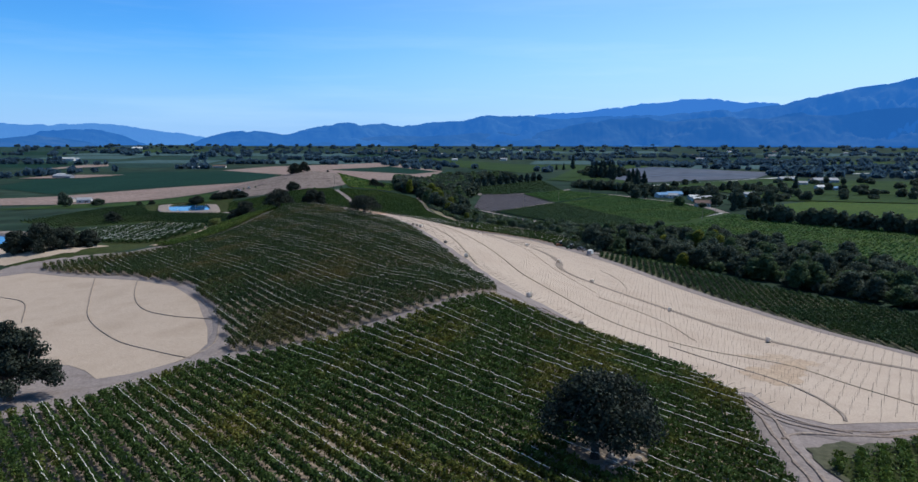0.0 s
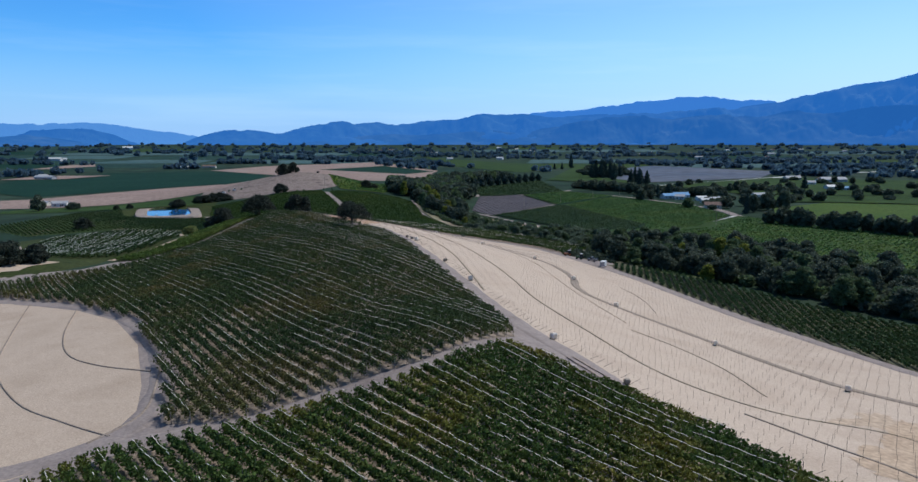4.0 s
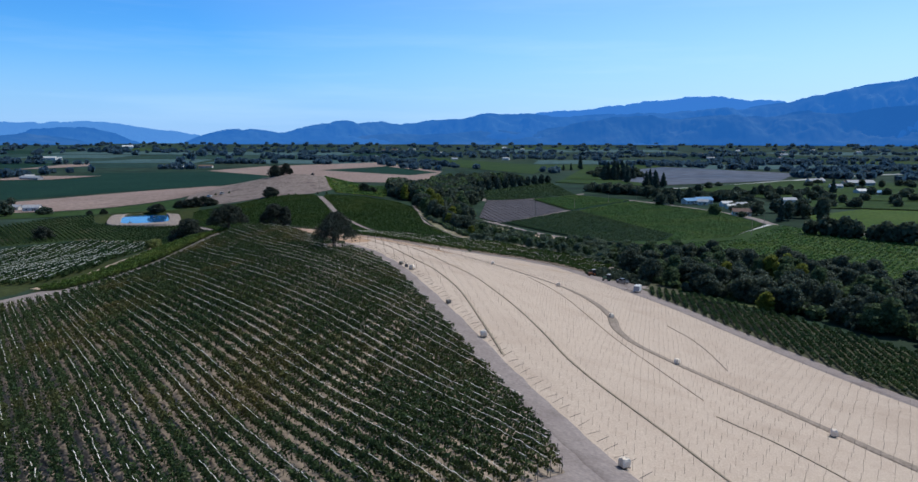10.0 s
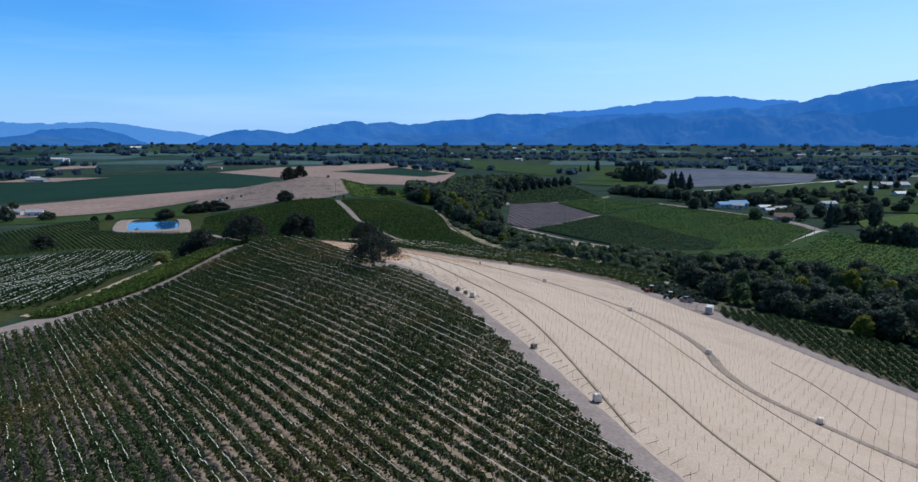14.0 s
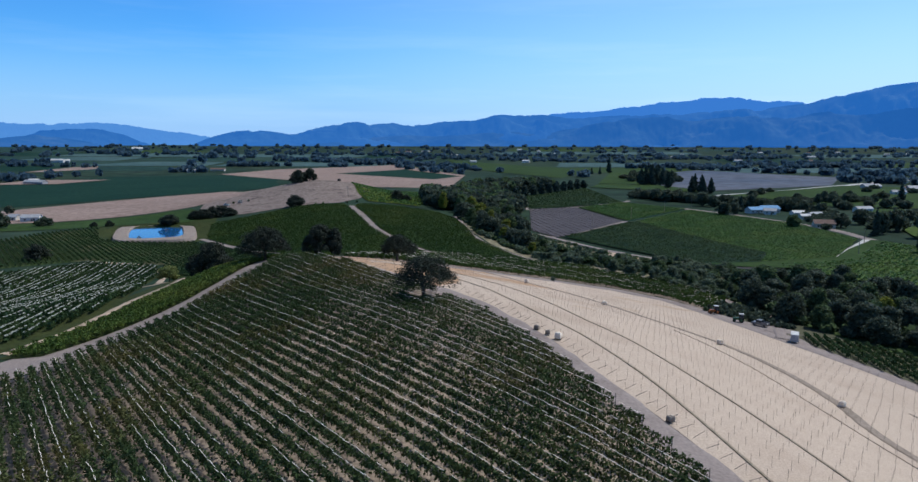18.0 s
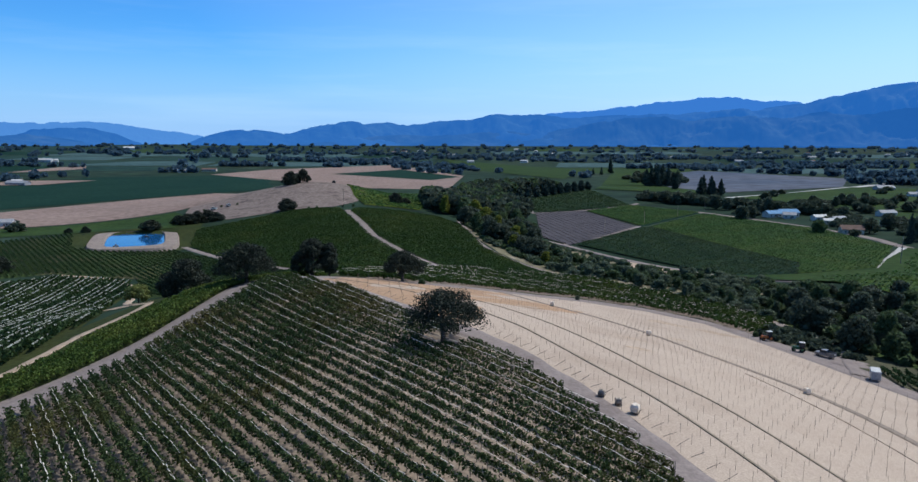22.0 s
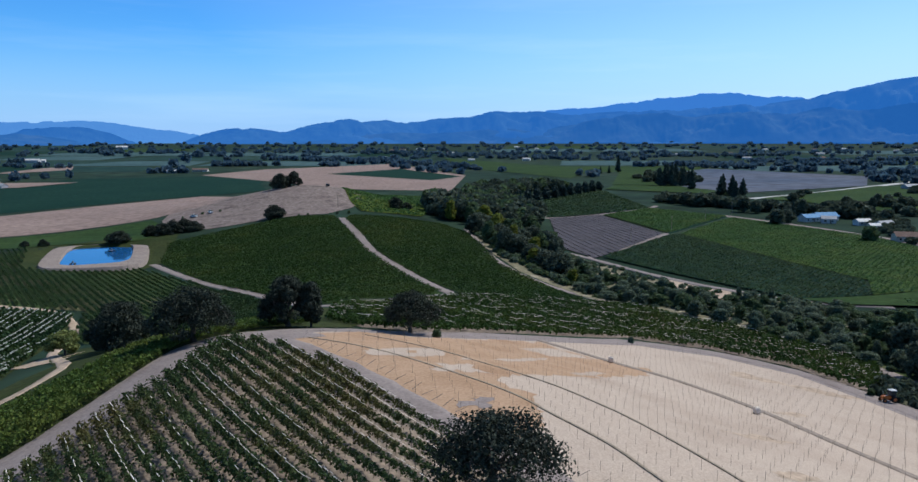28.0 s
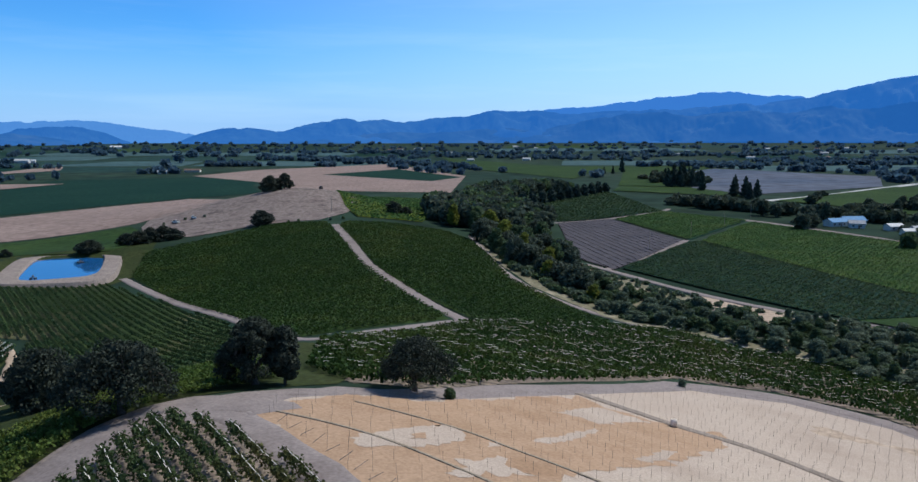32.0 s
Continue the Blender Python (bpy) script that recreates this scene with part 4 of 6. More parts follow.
for name, way, gap, dens, leaf in (("big", (0.8, 1), 2.6, 15, 0.24), ("bigdark", (0.8, 1), 2.6, 15, 0.24), ("plotg", (0.8, 1), 2.6, 11, 0.28), ("darkplot", (0.3, 1), 3.0, 4, 0.5), ("yellow", (0.2, 1), 3.0, 4, 0.5), ("bigright", (0.8, 1), 3.0, 4, 0.5)):
    for key, mat, poly, label in FIELDS:
        if key == name:
            leafm = {M_FIELD_B: M_VINE_B, M_FIELD_D: M_VINE_D, M_FIELD_Y: M_VINE_B}.get(mat, M_VINE_G)
            vine_rows(poly, way, gap, "dense vine rows of a " + label, "", leafm, dens=dens, leaf=leaf, tall=1.2, wide=1.5, seed=len(key), joined=True, flat=0.65)
        if key == name == "big":
            vine_rows([(24, 757), (67, 793), (85.5, 685), (26, 588), (13, 617)], (0.17, -1), 4.6, "pale stubble rows on a fallow plot", "", M_STUBBLE, dens=6, leaf=0.34, tall=0.66, wide=0.5, seed=91, joined=True, flat=0.6)
rng = np.random.RandomState(5)
for j, y0 in enumerate((1500, 1750, 2050, 2400, 2800, 3250)):
    step = 260 + j * 60
    x = -1500 - 260 * j
    while x < 1600 + 300 * j:
        w = step * rng.uniform(0.7, 1.3)
        dep = (230, 280, 330, 380, 430, 480)[j]
        clear = not any(inside(poly, np.array([x + w / 2]), np.array([y0 + dep / 2.0]))[0] for _, _, poly, _ in FIELDS)
        if rng.rand() < 0.75 and clear:
            sk = rng.uniform(-60, 60)
            mat = (M_PLAIN_HAZE, M_FIELD_D, M_PLAIN_HAZE, M_MEADOW_HAZE, M_MEADOW_HAZE if j > 2 else M_VALLEY, M_FIELD, M_MEADOW_HAZE if j > 0 else M_FIELD_D)[rng.randint(7)]
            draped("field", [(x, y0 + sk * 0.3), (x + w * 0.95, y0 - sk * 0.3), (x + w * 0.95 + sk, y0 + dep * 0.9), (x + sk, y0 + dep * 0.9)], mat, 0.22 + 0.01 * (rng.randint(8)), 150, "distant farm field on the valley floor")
        x += w
draped("field", [(-804, 1430), (-829, 1639), (-810, 1713), (-744, 1578), (-777, 1458)], M_TAN, 0.5, 20, "pale bare strip on the plain")
lane("road", [(14, 600), (24, 584), (48, 541), (78, 497), (92, 490), (112, 486)], 3.6, M_ROAD, 0.6, 6, "pale farm track above the creek")
lane("field_track", [(89, 687), (158, 782)], 2.6, M_FIELD_D, 1.0, 8, "dark grassy strip between vineyard plots", "grass")
lane("road", [(22, 588), (88, 686)], 3.0, M_ROAD, 0.6, 8, "narrow track between vineyard plots")
lane("road", [(20, 757), (66, 796), (118, 850), (130, 870)], 3.5, M_ROAD, 0.45, 8, "pale track between vineyard plots")
lane("road", [(160, 790), (182, 740), (206, 676), (216, 630), (214, 590), (222, 558), (300, 510), (400, 470)], 6.0, M_ROAD, 0.45, 8, "country road past the farmhouses")
lane("road", [(157, 514), (180, 546), (212, 588)], 4.5, M_CONCRETE, 0.5, 8, "pale concrete farm lane")
lane("road", [(240, 940), (330, 1005), (462, 1120), (650, 1270), (900, 1400)], 9.0, M_CONCRETE, 0.5, 20, "far pale road across the valley")
lane("road", [(-9, 890), (16, 860), (24, 800), (20, 757)], 3.0, M_ROAD, 0.5, 8, "pale track beside the pines")
draped("creek_bed", [(4, 505), (12, 487), (22, 478), (40, 450), (58, 430), (64, 415), (90, 440), (100, 470), (82, 492), (46, 533), (22, 578), (8, 610), (-4, 625), (-6, 590), (0, 545)], M_DRY, 0.2, 8, "dry weedy creek bank", "creek bank")
draped("creek_bed", [(66, 362), (70, 349), (84, 351), (82, 368), (74, 388), (66, 406), (58, 408), (55, 390)], M_WEEDY, 0.26, 2.5, "weedy trodden ground beside the straw field", "dirt ground")
draped("creek_bed", [(84, 350), (104, 330), (112, 350), (110, 400), (100, 440), (72, 430), (60, 408), (74, 388)], M_GRASS, 0.24, 5, "dry weedy ground at the wood's edge", "creek bank")
draped("creek_bed", [(-36, 662), (-31, 606), (-25, 566), (-16, 535), (2, 513), (12, 503), (8, 540), (2, 562), (-4, 625), (-16, 664)], M_DRY, 0.3, 5, "dry weedy ground along the river wood", "creek bank")
draped("creek_bed", ragged(38, 521, 24, 4.5, -0.86, 43), M_ROAD, 0.3, 6, "pale gravel in the creek bed", "gravel")
draped("clearing", roughened([(-152, 246), (-139, 263), (-134, 280), (-150, 284), (-166, 300), (-190, 335), (-204, 341), (-290, 314), (-260, 276), (-190, 250)], 0.8, 4.0, 49), M_STRAW_L, 0.3, 5, "pale dirt under the oak grove by the pond", "dirt ground")
for pts in ([(17.5, 150), (27, 130), (34.5, 117), (40.2, 104), (41, 94), (39, 82), (37.9, 70), (36, 42)], [(16.2, 149), (25.8, 129), (33, 116), (38.8, 103), (39.4, 94), (37.6, 82), (36.4, 70), (34.6, 42)], [(41.6, 101), (42.4, 94), (45.2, 89.6), (49, 87.6)], [(38.6, 84), (42, 86.4), (47, 86.2), (54, 88.4)], [(39.6, 104), (41, 94), (45, 89.5), (52, 88.6), (62, 93), (82, 101), (124, 113)], [(38.4, 103), (40, 93), (44.6, 87.6), (52, 86.9), (62, 91.2), (82, 99.3)]):
    lane("wheel_rut", pts, 0.36, M_WHEEL, 0.5, 1.5, "pale wheel rut worn into the dirt road", "track", 0.16)


# ---- trees ----
def tube(pts, radii, sides=7):
    """Verts and faces of a tapered limb along pts."""
    v, f = [], []
    for k, (p, r) in enumerate(zip(pts, radii)):
        p = Vector(p)
        t = (Vector(pts[min(k + 1, len(pts) - 1)]) - Vector(pts[max(k - 1, 0)])).normalized()
        a = t.orthogonal().normalized()
        b = t.cross(a)
        v += [tuple(p + r * (math.cos(2 * math.pi * i / sides) * a + math.sin(2 * math.pi * i / sides) * b)) for i in range(sides)]
    for k in range(len(pts) - 1):
        f += [(k * sides + i, k * sides + (i + 1) % sides, (k + 1) * sides + (i + 1) % sides, (k + 1) * sides + i) for i in range(sides)]
    return v, f


def leaves(rng, lobes, n, size, hollow=0.55):
    """Leaf clumps spread through the shells of several lobes (x, y, z, rx, ry, rz)."""
    lob = np.array(lobes)
    vol = lob[:, 3] * lob[:, 4] * lob[:, 5]
    pick = rng.choice(len(lob), n, p=vol ** 0.67 / (vol ** 0.67).sum())
    u = rng.normal(size=(n, 3))
    u /= np.linalg.norm(u, axis=1)[:, None]
    r = hollow + (1.06 - hollow) * rng.rand(n) ** 0.6
    c = lob[pick, :3] + u * r[:, None] * lob[pick, 3:]
    a = np.cross(u + rng.normal(0, 0.6, (n, 3)), rng.normal(size=(n, 3)))
    a /= np.linalg.norm(a, axis=1)[:, None]
    b = np.cross(a, u + rng.normal(0, 0.5, (n, 3)))
    b /= np.linalg.norm(b, axis=1)[:, None]
    s = size * rng.uniform(0.55, 1.35, n)[:, None]
    a, b = a * s, b * s * 0.75
    return np.stack([c - a - b * 0.8, c + a * 0.9 - b, c + a + b * 0.9, c - a * 0.8 + b], 1)


def branching(rng, top, lean, forks, reach, flat, thick):
    """Trunk and limbs; returns their tubes and the limb ends."""
    tubes, ends = [], []
    base = [(0, 0, -0.4), (lean * 0.2, 0.05, top * 0.35), (lean * 0.6, -0.05, top * 0.75), (lean, 0, top)]
    tubes.append(("trunk", tube(base, (thick * 1.35, thick, thick * 0.85, thick * 0.75), 9)))
    for k in range(forks):
        a = 2 * math.pi * (k + rng.uniform(-0.3, 0.3)) / forks
        l = reach * rng.uniform(0.7, 1.05)
        rise = flat * rng.uniform(0.6, 1.3)
        p0 = Vector((lean * rng.uniform(0.6, 1), 0, top * rng.uniform(0.7, 1.0)))
        p3 = p0 + Vector((l * math.cos(a), l * math.sin(a), rise))
        p1 = p0.lerp(p3, 0.33) + Vector((0, 0, rise * 0.18))
        p2 = p0.lerp(p3, 0.68) + Vector((rng.uniform(-0.3, 0.3), rng.uniform(-0.3, 0.3), rise * 0.2))
        tubes.append(("limb", tube([p0, p1, p2, p3], (thick * 0.55, thick * 0.42, thick * 0.28, thick * 0.1), 6)))
        ends.append(p3)
    return tubes, ends


def oak(name, label, width, tall, seed, mat, n=2600, leaf=0.3, open_base=0.34, clumps=15, forks=7, category="tree", hollow=0.45, droop=0.36, under=True):
    """A broad tree: forked trunk and a crown of many uneven leaf clumps."""
    rng = np.random.RandomState(seed)
    t = tagged(new(name), label, category)
    top = tall * open_base
    tubes, ends = branching(rng, top, rng.uniform(-0.4, 0.4), forks, width * 0.36, tall * 0.3, 0.045 * tall)
    for kind, (v, f) in tubes:
        mesh_object(kind, v, f, M_BARK, t, True)
    lobes = []
    for k in range(clumps):
        a = 2.4 * k + rng.uniform(-0.4, 0.4)
        q = math.sqrt((k + 0.4) / clumps)
        x, y = width * 0.38 * q * math.cos(a), width * 0.38 * q * math.sin(a)
        z = tall * (0.82 - droop * q ** 2.0 + rng.uniform(-0.13, 0.06))
        s = rng.uniform(0.65, 1.3)
        lobes.append((x, y, z, width * 0.15 * s, width * 0.15 * s, tall * 0.14 * s))
        if under and k % 2:
            lobes.append((x * 0.7, y * 0.7, z - tall * 0.16, width * 0.13 * s, width * 0.13 * s, tall * 0.12 * s))
    quads_object("crown", leaves(rng, lobes, n, leaf, hollow), mat, t)
    return t


def great_oak(label, width, tall, seed, n=15000, leaf=0.12, base=0.36, shell=46, limbs=6, sag=0.5, skew=(0.0, 0.0), inner=3):
    """A broad old oak: heavy arching limbs, finer boughs and a dome of small leaf tufts, open underneath."""
    rng = np.random.RandomState(seed)
    t = tagged(new("oak_tree"), label, "tree")
    fork = Vector((rng.uniform(-0.2, 0.2), rng.uniform(-0.2, 0.2), tall * base * 0.72))
    thick = 0.05 * tall
    v, f = tube([(0, 0, -0.5), (0.05, 0, fork.z * 0.25), (fork.x * 0.6, fork.y * 0.6, fork.z * 0.65), tuple(fork)], (thick * 1.6, thick * 1.05, thick * 0.9, thick), 10)
    mesh_object("trunk", v, f, M_BARK, t, True)
    lobes = []
    for k in range(shell):
        q = math.sqrt((k + 0.5) / shell)
        a = 2.39996 * k + rng.uniform(-0.25, 0.25)
        reach = width * 0.5 * (0.86 + 0.14 * math.sin(3 * a + seed) + rng.uniform(-0.08, 0.06))
        x, y = reach * q * math.cos(a) * 0.9 + skew[0] * q, reach * q * math.sin(a) * 0.9 + skew[1] * q
        z = tall * (0.9 - sag * q ** 2.3 + rng.uniform(-0.07, 0.05))
        r = width * rng.uniform(0.065, 0.115)
        lobes.append((x, y, max(z, tall * 0.22), r * 1.15, r * 1.15, r * 0.8))
    crown = lobes + [(x * 0.75, y * 0.75, z * 0.9 - 0.03 * tall, r * 0.9, r * 0.9, s * 0.8) for x, y, z, r, _, s in lobes[::inner]]
    for k in range(limbs):
        a = 2 * math.pi * (k + rng.uniform(-0.25, 0.25)) / limbs
        mine = [b for b in lobes if abs((math.atan2(b[1], b[0]) - a + math.pi) % (2 * math.pi) - math.pi) < math.pi / limbs]
        l, rise = width * 0.24, tall * (0.9 - sag * 0.3) - fork.z
        end = fork + Vector((l * math.cos(a), l * math.sin(a), rise * rng.uniform(0.55, 0.7)))
        mid = fork.lerp(end, 0.5) + Vector((rng.uniform(-0.3, 0.3), rng.uniform(-0.3, 0.3), rise * 0.1))
        v, f = tube([tuple(fork), tuple(fork.lerp(mid, 0.5) + Vector((0, 0, 0.1))), tuple(mid), tuple(end)], (thick * 0.62, thick * 0.52, thick * 0.42, thick * 0.2), 7)
        for b in mine:
            root = (mid, end, mid.lerp(end, 0.5))[rng.randint(3)]
            tip = Vector(b[:3])
            bow = root.lerp(tip, 0.55) + Vector((rng.uniform(-0.3, 0.3), rng.uniform(-0.3, 0.3), 0.12 * tall * rng.uniform(0.2, 1)))
            bv, bf = tube([tuple(root), tuple(bow), tuple(tip)], (thick * 0.2, thick * 0.13, thick * 0.04), 5)
            f += [tuple(i + len(v) for i in face) for face in bf]
            v = v + bv
        mesh_object("limb", v, f, M_BARK, t, True)
    quads_object("crown", leaves(rng, crown, n, leaf, 0.25), M_OAK, t)
    return t


def bushy(name, label, width, tall, seed, mat, n=900, leaf=0.5, category="tree"):
    """A tree leafed nearly to the ground."""
    rng = np.random.RandomState(seed)
    t = tagged(new(name), label, category)
    v, f = tube([(0, 0, -0.4), (0.1, 0, tall * 0.3), (0, 0.1, tall * 0.6)], (0.03 * tall, 0.025 * tall, 0.01 * tall), 6)
    mesh_object("trunk", v, f, M_BARK, t, True)
    lobes = []
    for k in range(22):
        a, h = 2.4 * k + rng.uniform(-0.5, 0.5), (k + 0.6) / 22
        r = width * 0.5 * (0.75 - 0.62 * abs(h - 0.38) * 1.6) * rng.uniform(0.4, 0.8)
        s = rng.uniform(0.8, 1.3)
        lobes.append((r * math.cos(a), r * math.sin(a), tall * (0.16 + 0.74 * h), width * 0.17 * s, width * 0.17 * s, tall * 0.10 * s))
    quads_object("crown", leaves(rng, lobes, n, leaf, 0.4), mat, t)
    return t


def conifer(name, label, width, tall, seed, mat, n=700, leaf=0.55):
    rng = np.random.RandomState(seed)
    t = tagged(new(name), label, "tree")
    v, f = tube([(0, 0, -0.4), (0, 0, tall * 0.5), (0, 0, tall * 0.95)], (0.022 * tall, 0.014 * tall, 0.003 * tall), 6)
    mesh_object("trunk", v, f, M_BARK, t, True)
    lobes = []
    for k in range(12):
        h = k / 12
        r = width * 0.5 * (1 - h) ** 0.8
        a = 2.4 * k
        lobes.append((r * 0.3 * math.cos(a), r * 0.3 * math.sin(a), tall * (0.1 + 0.86 * h), r * 0.8 + 0.2, r * 0.8 + 0.2, tall * 0.07))
    quads_object("crown", leaves(rng, lobes, n, leaf, 0.4), mat, t)
    return t


def at(ob, x, y, turn=0.0, sx=1.0, sz=1.0, sink=0.0):
    ob.matrix_basis = Matrix.Translation((x, y, hz(x, y) - sink)) @ Matrix.Rotation(turn, 4, "Z") @ Matrix.Diagonal((sx, sx, sz, 1))
    return ob


# the great oaks near the camera's way
at(great_oak("broad dark oak standing among the vine rows", 15.8, 9.6, 11, 19000, 0.14, 0.42, 60, 8, 0.5, (1.2, 0)), 15.2, 78.2)
at(great_oak("umbrella-shaped oak with open trunk among vines", 14.4, 8.7, 12, 11500, 0.115, 0.5, 60, 8, 0.52, (0.9, -0.4), 7), -37.6, 294, 0.0)
at(great_oak("large dark oak beside the rounded straw field", 15, 12.5, 13, 20000, 0.17, 0.3, 56, 7, 0.62), -71, 112)
at(great_oak("rounded oak at the top of the straw field", 13.2, 8.4, 14, 14000, 0.12, 0.32, 54, 7, 0.55), -50.3, 372.6)
at(great_oak("spreading dark oak by the pale road", 16.4, 9.8, 15, 18000, 0.14, 0.42, 60, 8, 0.55), -87.0, 357.0)
at(great_oak("tall dark dense oak at the road's bend", 11.8, 10.6, 16, 20000, 0.14, 0.2, 60, 6, 0.72), -74, 372)
at(bushy("oak_tree", "tall dark dense oak at the road's bend", 7.0, 9.5, 17, M_OAK, 7000, 0.18), -69.5, 372)
at(oak("oak_tree", "dense dark oak above the netted vines", 13, 10.5, 18, M_OAK, 14000, 0.18, 0.18, 26, 7, droop=0.55), -110, 380)
at(oak("oak_tree", "dense dark oak above the netted vines", 9, 8, 19, M_OAK, 9000, 0.18, 0.18, 20, 6, droop=0.55), -118, 388)
at(oak("willow_tree", "small light green tree by the clearing", 8.5, 6, 20, M_LIGHT, 6500, 0.19, 0.25, 14, 6), -131, 396)
for k, (x, y, w, h) in enumerate(((-152, 266, 15, 10.5), (-146, 271, 12, 9), (-139.5, 276, 9, 7), (-160, 264, 11, 9))):
    at(oak("oak_tree", "dark oak of a small grove beside the track", w, h, 21 + k, M_OAK, 9000, 0.22, 0.16, 24, 6, droop=0.6), x, y)

MID = [oak("oak_tree", "rounded dark oak in the distance", 10, 8, 31 + k, M_OAK, 6000, 0.19, 0.16, 20, 5, droop=0.62) for k in range(3)]
for k, (x, y, w, h) in enumerate(((-166, 751, 16, 12), (-158, 756, 14, 11), (-147, 656, 13.5, 9.5), (-82, 712, 12, 8.5), (-75, 716, 8, 5), (-217, 610, 13, 7.5), (-206, 626, 11, 7), (-197, 632, 12, 8), (-187, 637, 11, 7), (-226, 480, 13, 8), (-250, 600, 6, 4), (-262, 604, 5, 4), (-201, 629, 14, 7.5), (-192, 636, 13, 8))):
    if k < 3:
        at(MID[k], x, y, k * 1.3, w / 10, h / 8)
    else:
        p = MID[k % 3]
        copy_thing(p, Matrix.Translation((x, y, hz(x, y))) @ Matrix.Rotation(k * 1.1, 4, "Z") @ Matrix.Diagonal((w / 10 / p.scale[0], w / 10 / p.scale[1], h / 8 / p.scale[2], 1)))


def widened(spots, k):
    return [(x, y, w * k, h) for x, y, w, h in spots]


def scatter(protos, spots, seed, group):
    """Copies of unit trees (each built 10 m wide and 10 m tall) at (x, y, width, height)."""
    rng = np.random.RandomState(seed)
    first = {}
    for x, y, w, h in spots:
        k = rng.choice(len(protos), p=[q[1] for q in protos])
        p, turn = protos[k][0], rng.uniform(0, 6.28)
        m = Matrix.Translation((x, y, hz(x, y) - 0.1)) @ Matrix.Rotation(turn, 4, "Z") @ Matrix.Diagonal((w / 10, w / 10, h / 10, 1))
        if k not in first and not p.get("placed"):
            p.matrix_basis = m
            p["group"] = group
            p["placed"] = 1
            first[k] = p
        else:
            s = p.scale
            c = copy_thing(p, m @ Matrix.Diagonal((1 / s[0], 1 / s[1], 1 / s[2], 1)))
            c["group"] = group


def fill(poly, step, seed, wide, tall, jitter=0.45):
    rng = np.random.RandomState(seed)
    p = np.array(poly)
    out = []
    for y in np.arange(p[:, 1].min(), p[:, 1].max(), step):
        for x in np.arange(p[:, 0].min(), p[:, 0].max(), step):
            a, b = x + rng.uniform(-jitter, jitter) * step, y + rng.uniform(-jitter, jitter) * step
            if inside(poly, np.array([a]), np.array([b]))[0]:
                out.append((a, b, rng.uniform(*wide), rng.uniform(*tall)))
    return out


W_OAK = bushy("wood_tree", "dark green tree of the creekside wood", 10, 10, 51, M_TREE, 4200, 0.27)
W_OAK2 = oak("wood_tree", "rounded dark green tree of the creekside wood", 10, 10, 52, M_TREE, 4200, 0.27, 0.15, 24, 4, droop=0.55)
W_WIL = bushy("wood_tree", "mid-green tree of the creekside wood", 10, 10, 53, M_WILLOW, 4200, 0.27)
W_YEL = bushy("wood_tree", "yellowing tree of the creekside wood", 10, 10, 54, M_YELLOW, 4200, 0.27)
CREEKWOOD = [(80, 372), (92, 354), (110, 323), (131, 280), (158, 245), (178, 205), (190, 150), (240, 130), (262, 190), (225, 250), (195, 300), (168, 392), (140, 425), (112, 448), (92, 452), (74, 430), (70, 400)]
RIVERWOOD = [(-64, 752), (-52, 690), (-36, 668), (-27, 612), (-17, 566), (-8, 540), (2, 540), (8, 566), (4, 612), (2, 650), (8, 700), (18, 748), (14, 800), (-4, 880), (6, 960), (40, 1040), (90, 1080), (60, 1130), (-10, 1080), (-40, 960), (-50, 860)]
mix = [(W_OAK, 0.38), (W_OAK2, 0.28), (W_WIL, 0.34)]
scatter(mix, fill(CREEKWOOD, 10.2, 61, (10, 15), (8, 12.5)), 62, "creekside wood")
river = fill(RIVERWOOD, 10.5, 63, (10, 15), (8, 14))
scatter([(W_OAK, 0.34), (W_OAK2, 0.26), (W_WIL, 0.33), (W_YEL, 0.07)], [q for q in river if q[1] < 690], 64, "river wood")
for x, y, w, h in ((-14, 592, 9, 13), (-6, 566, 10, 11), (-8, 552, 8, 8), (2, 546, 9, 8), (-20, 622, 8, 11), (6, 530, 7, 6)):
    copy_thing(W_YEL, Matrix.Translation((x, y, hz(x, y))) @ Matrix.Diagonal((w / 10 / W_YEL.scale[0], w / 10 / W_YEL.scale[1], h / 10 / W_YEL.scale[2], 1)))

for x, y, w, h in ((126, 384, 11, 12), (131, 368, 10, 11), (108, 384, 9, 9), (101, 328, 8, 7), (140, 400, 9, 10)):
    copy_thing(W_YEL, Matrix.Translation((x, y, hz(x, y))) @ Matrix.Rotation(x, 4, "Z") @ Matrix.Diagonal((w / 10 / W_YEL.scale[0], w / 10 / W_YEL.scale[1], h / 10 / W_YEL.scale[2], 1)))

W_CON = conifer("conifer_tree", "tall dark conifer by the vineyard plots", 10, 10, 55, M_CONIFER, 1600, 0.4)
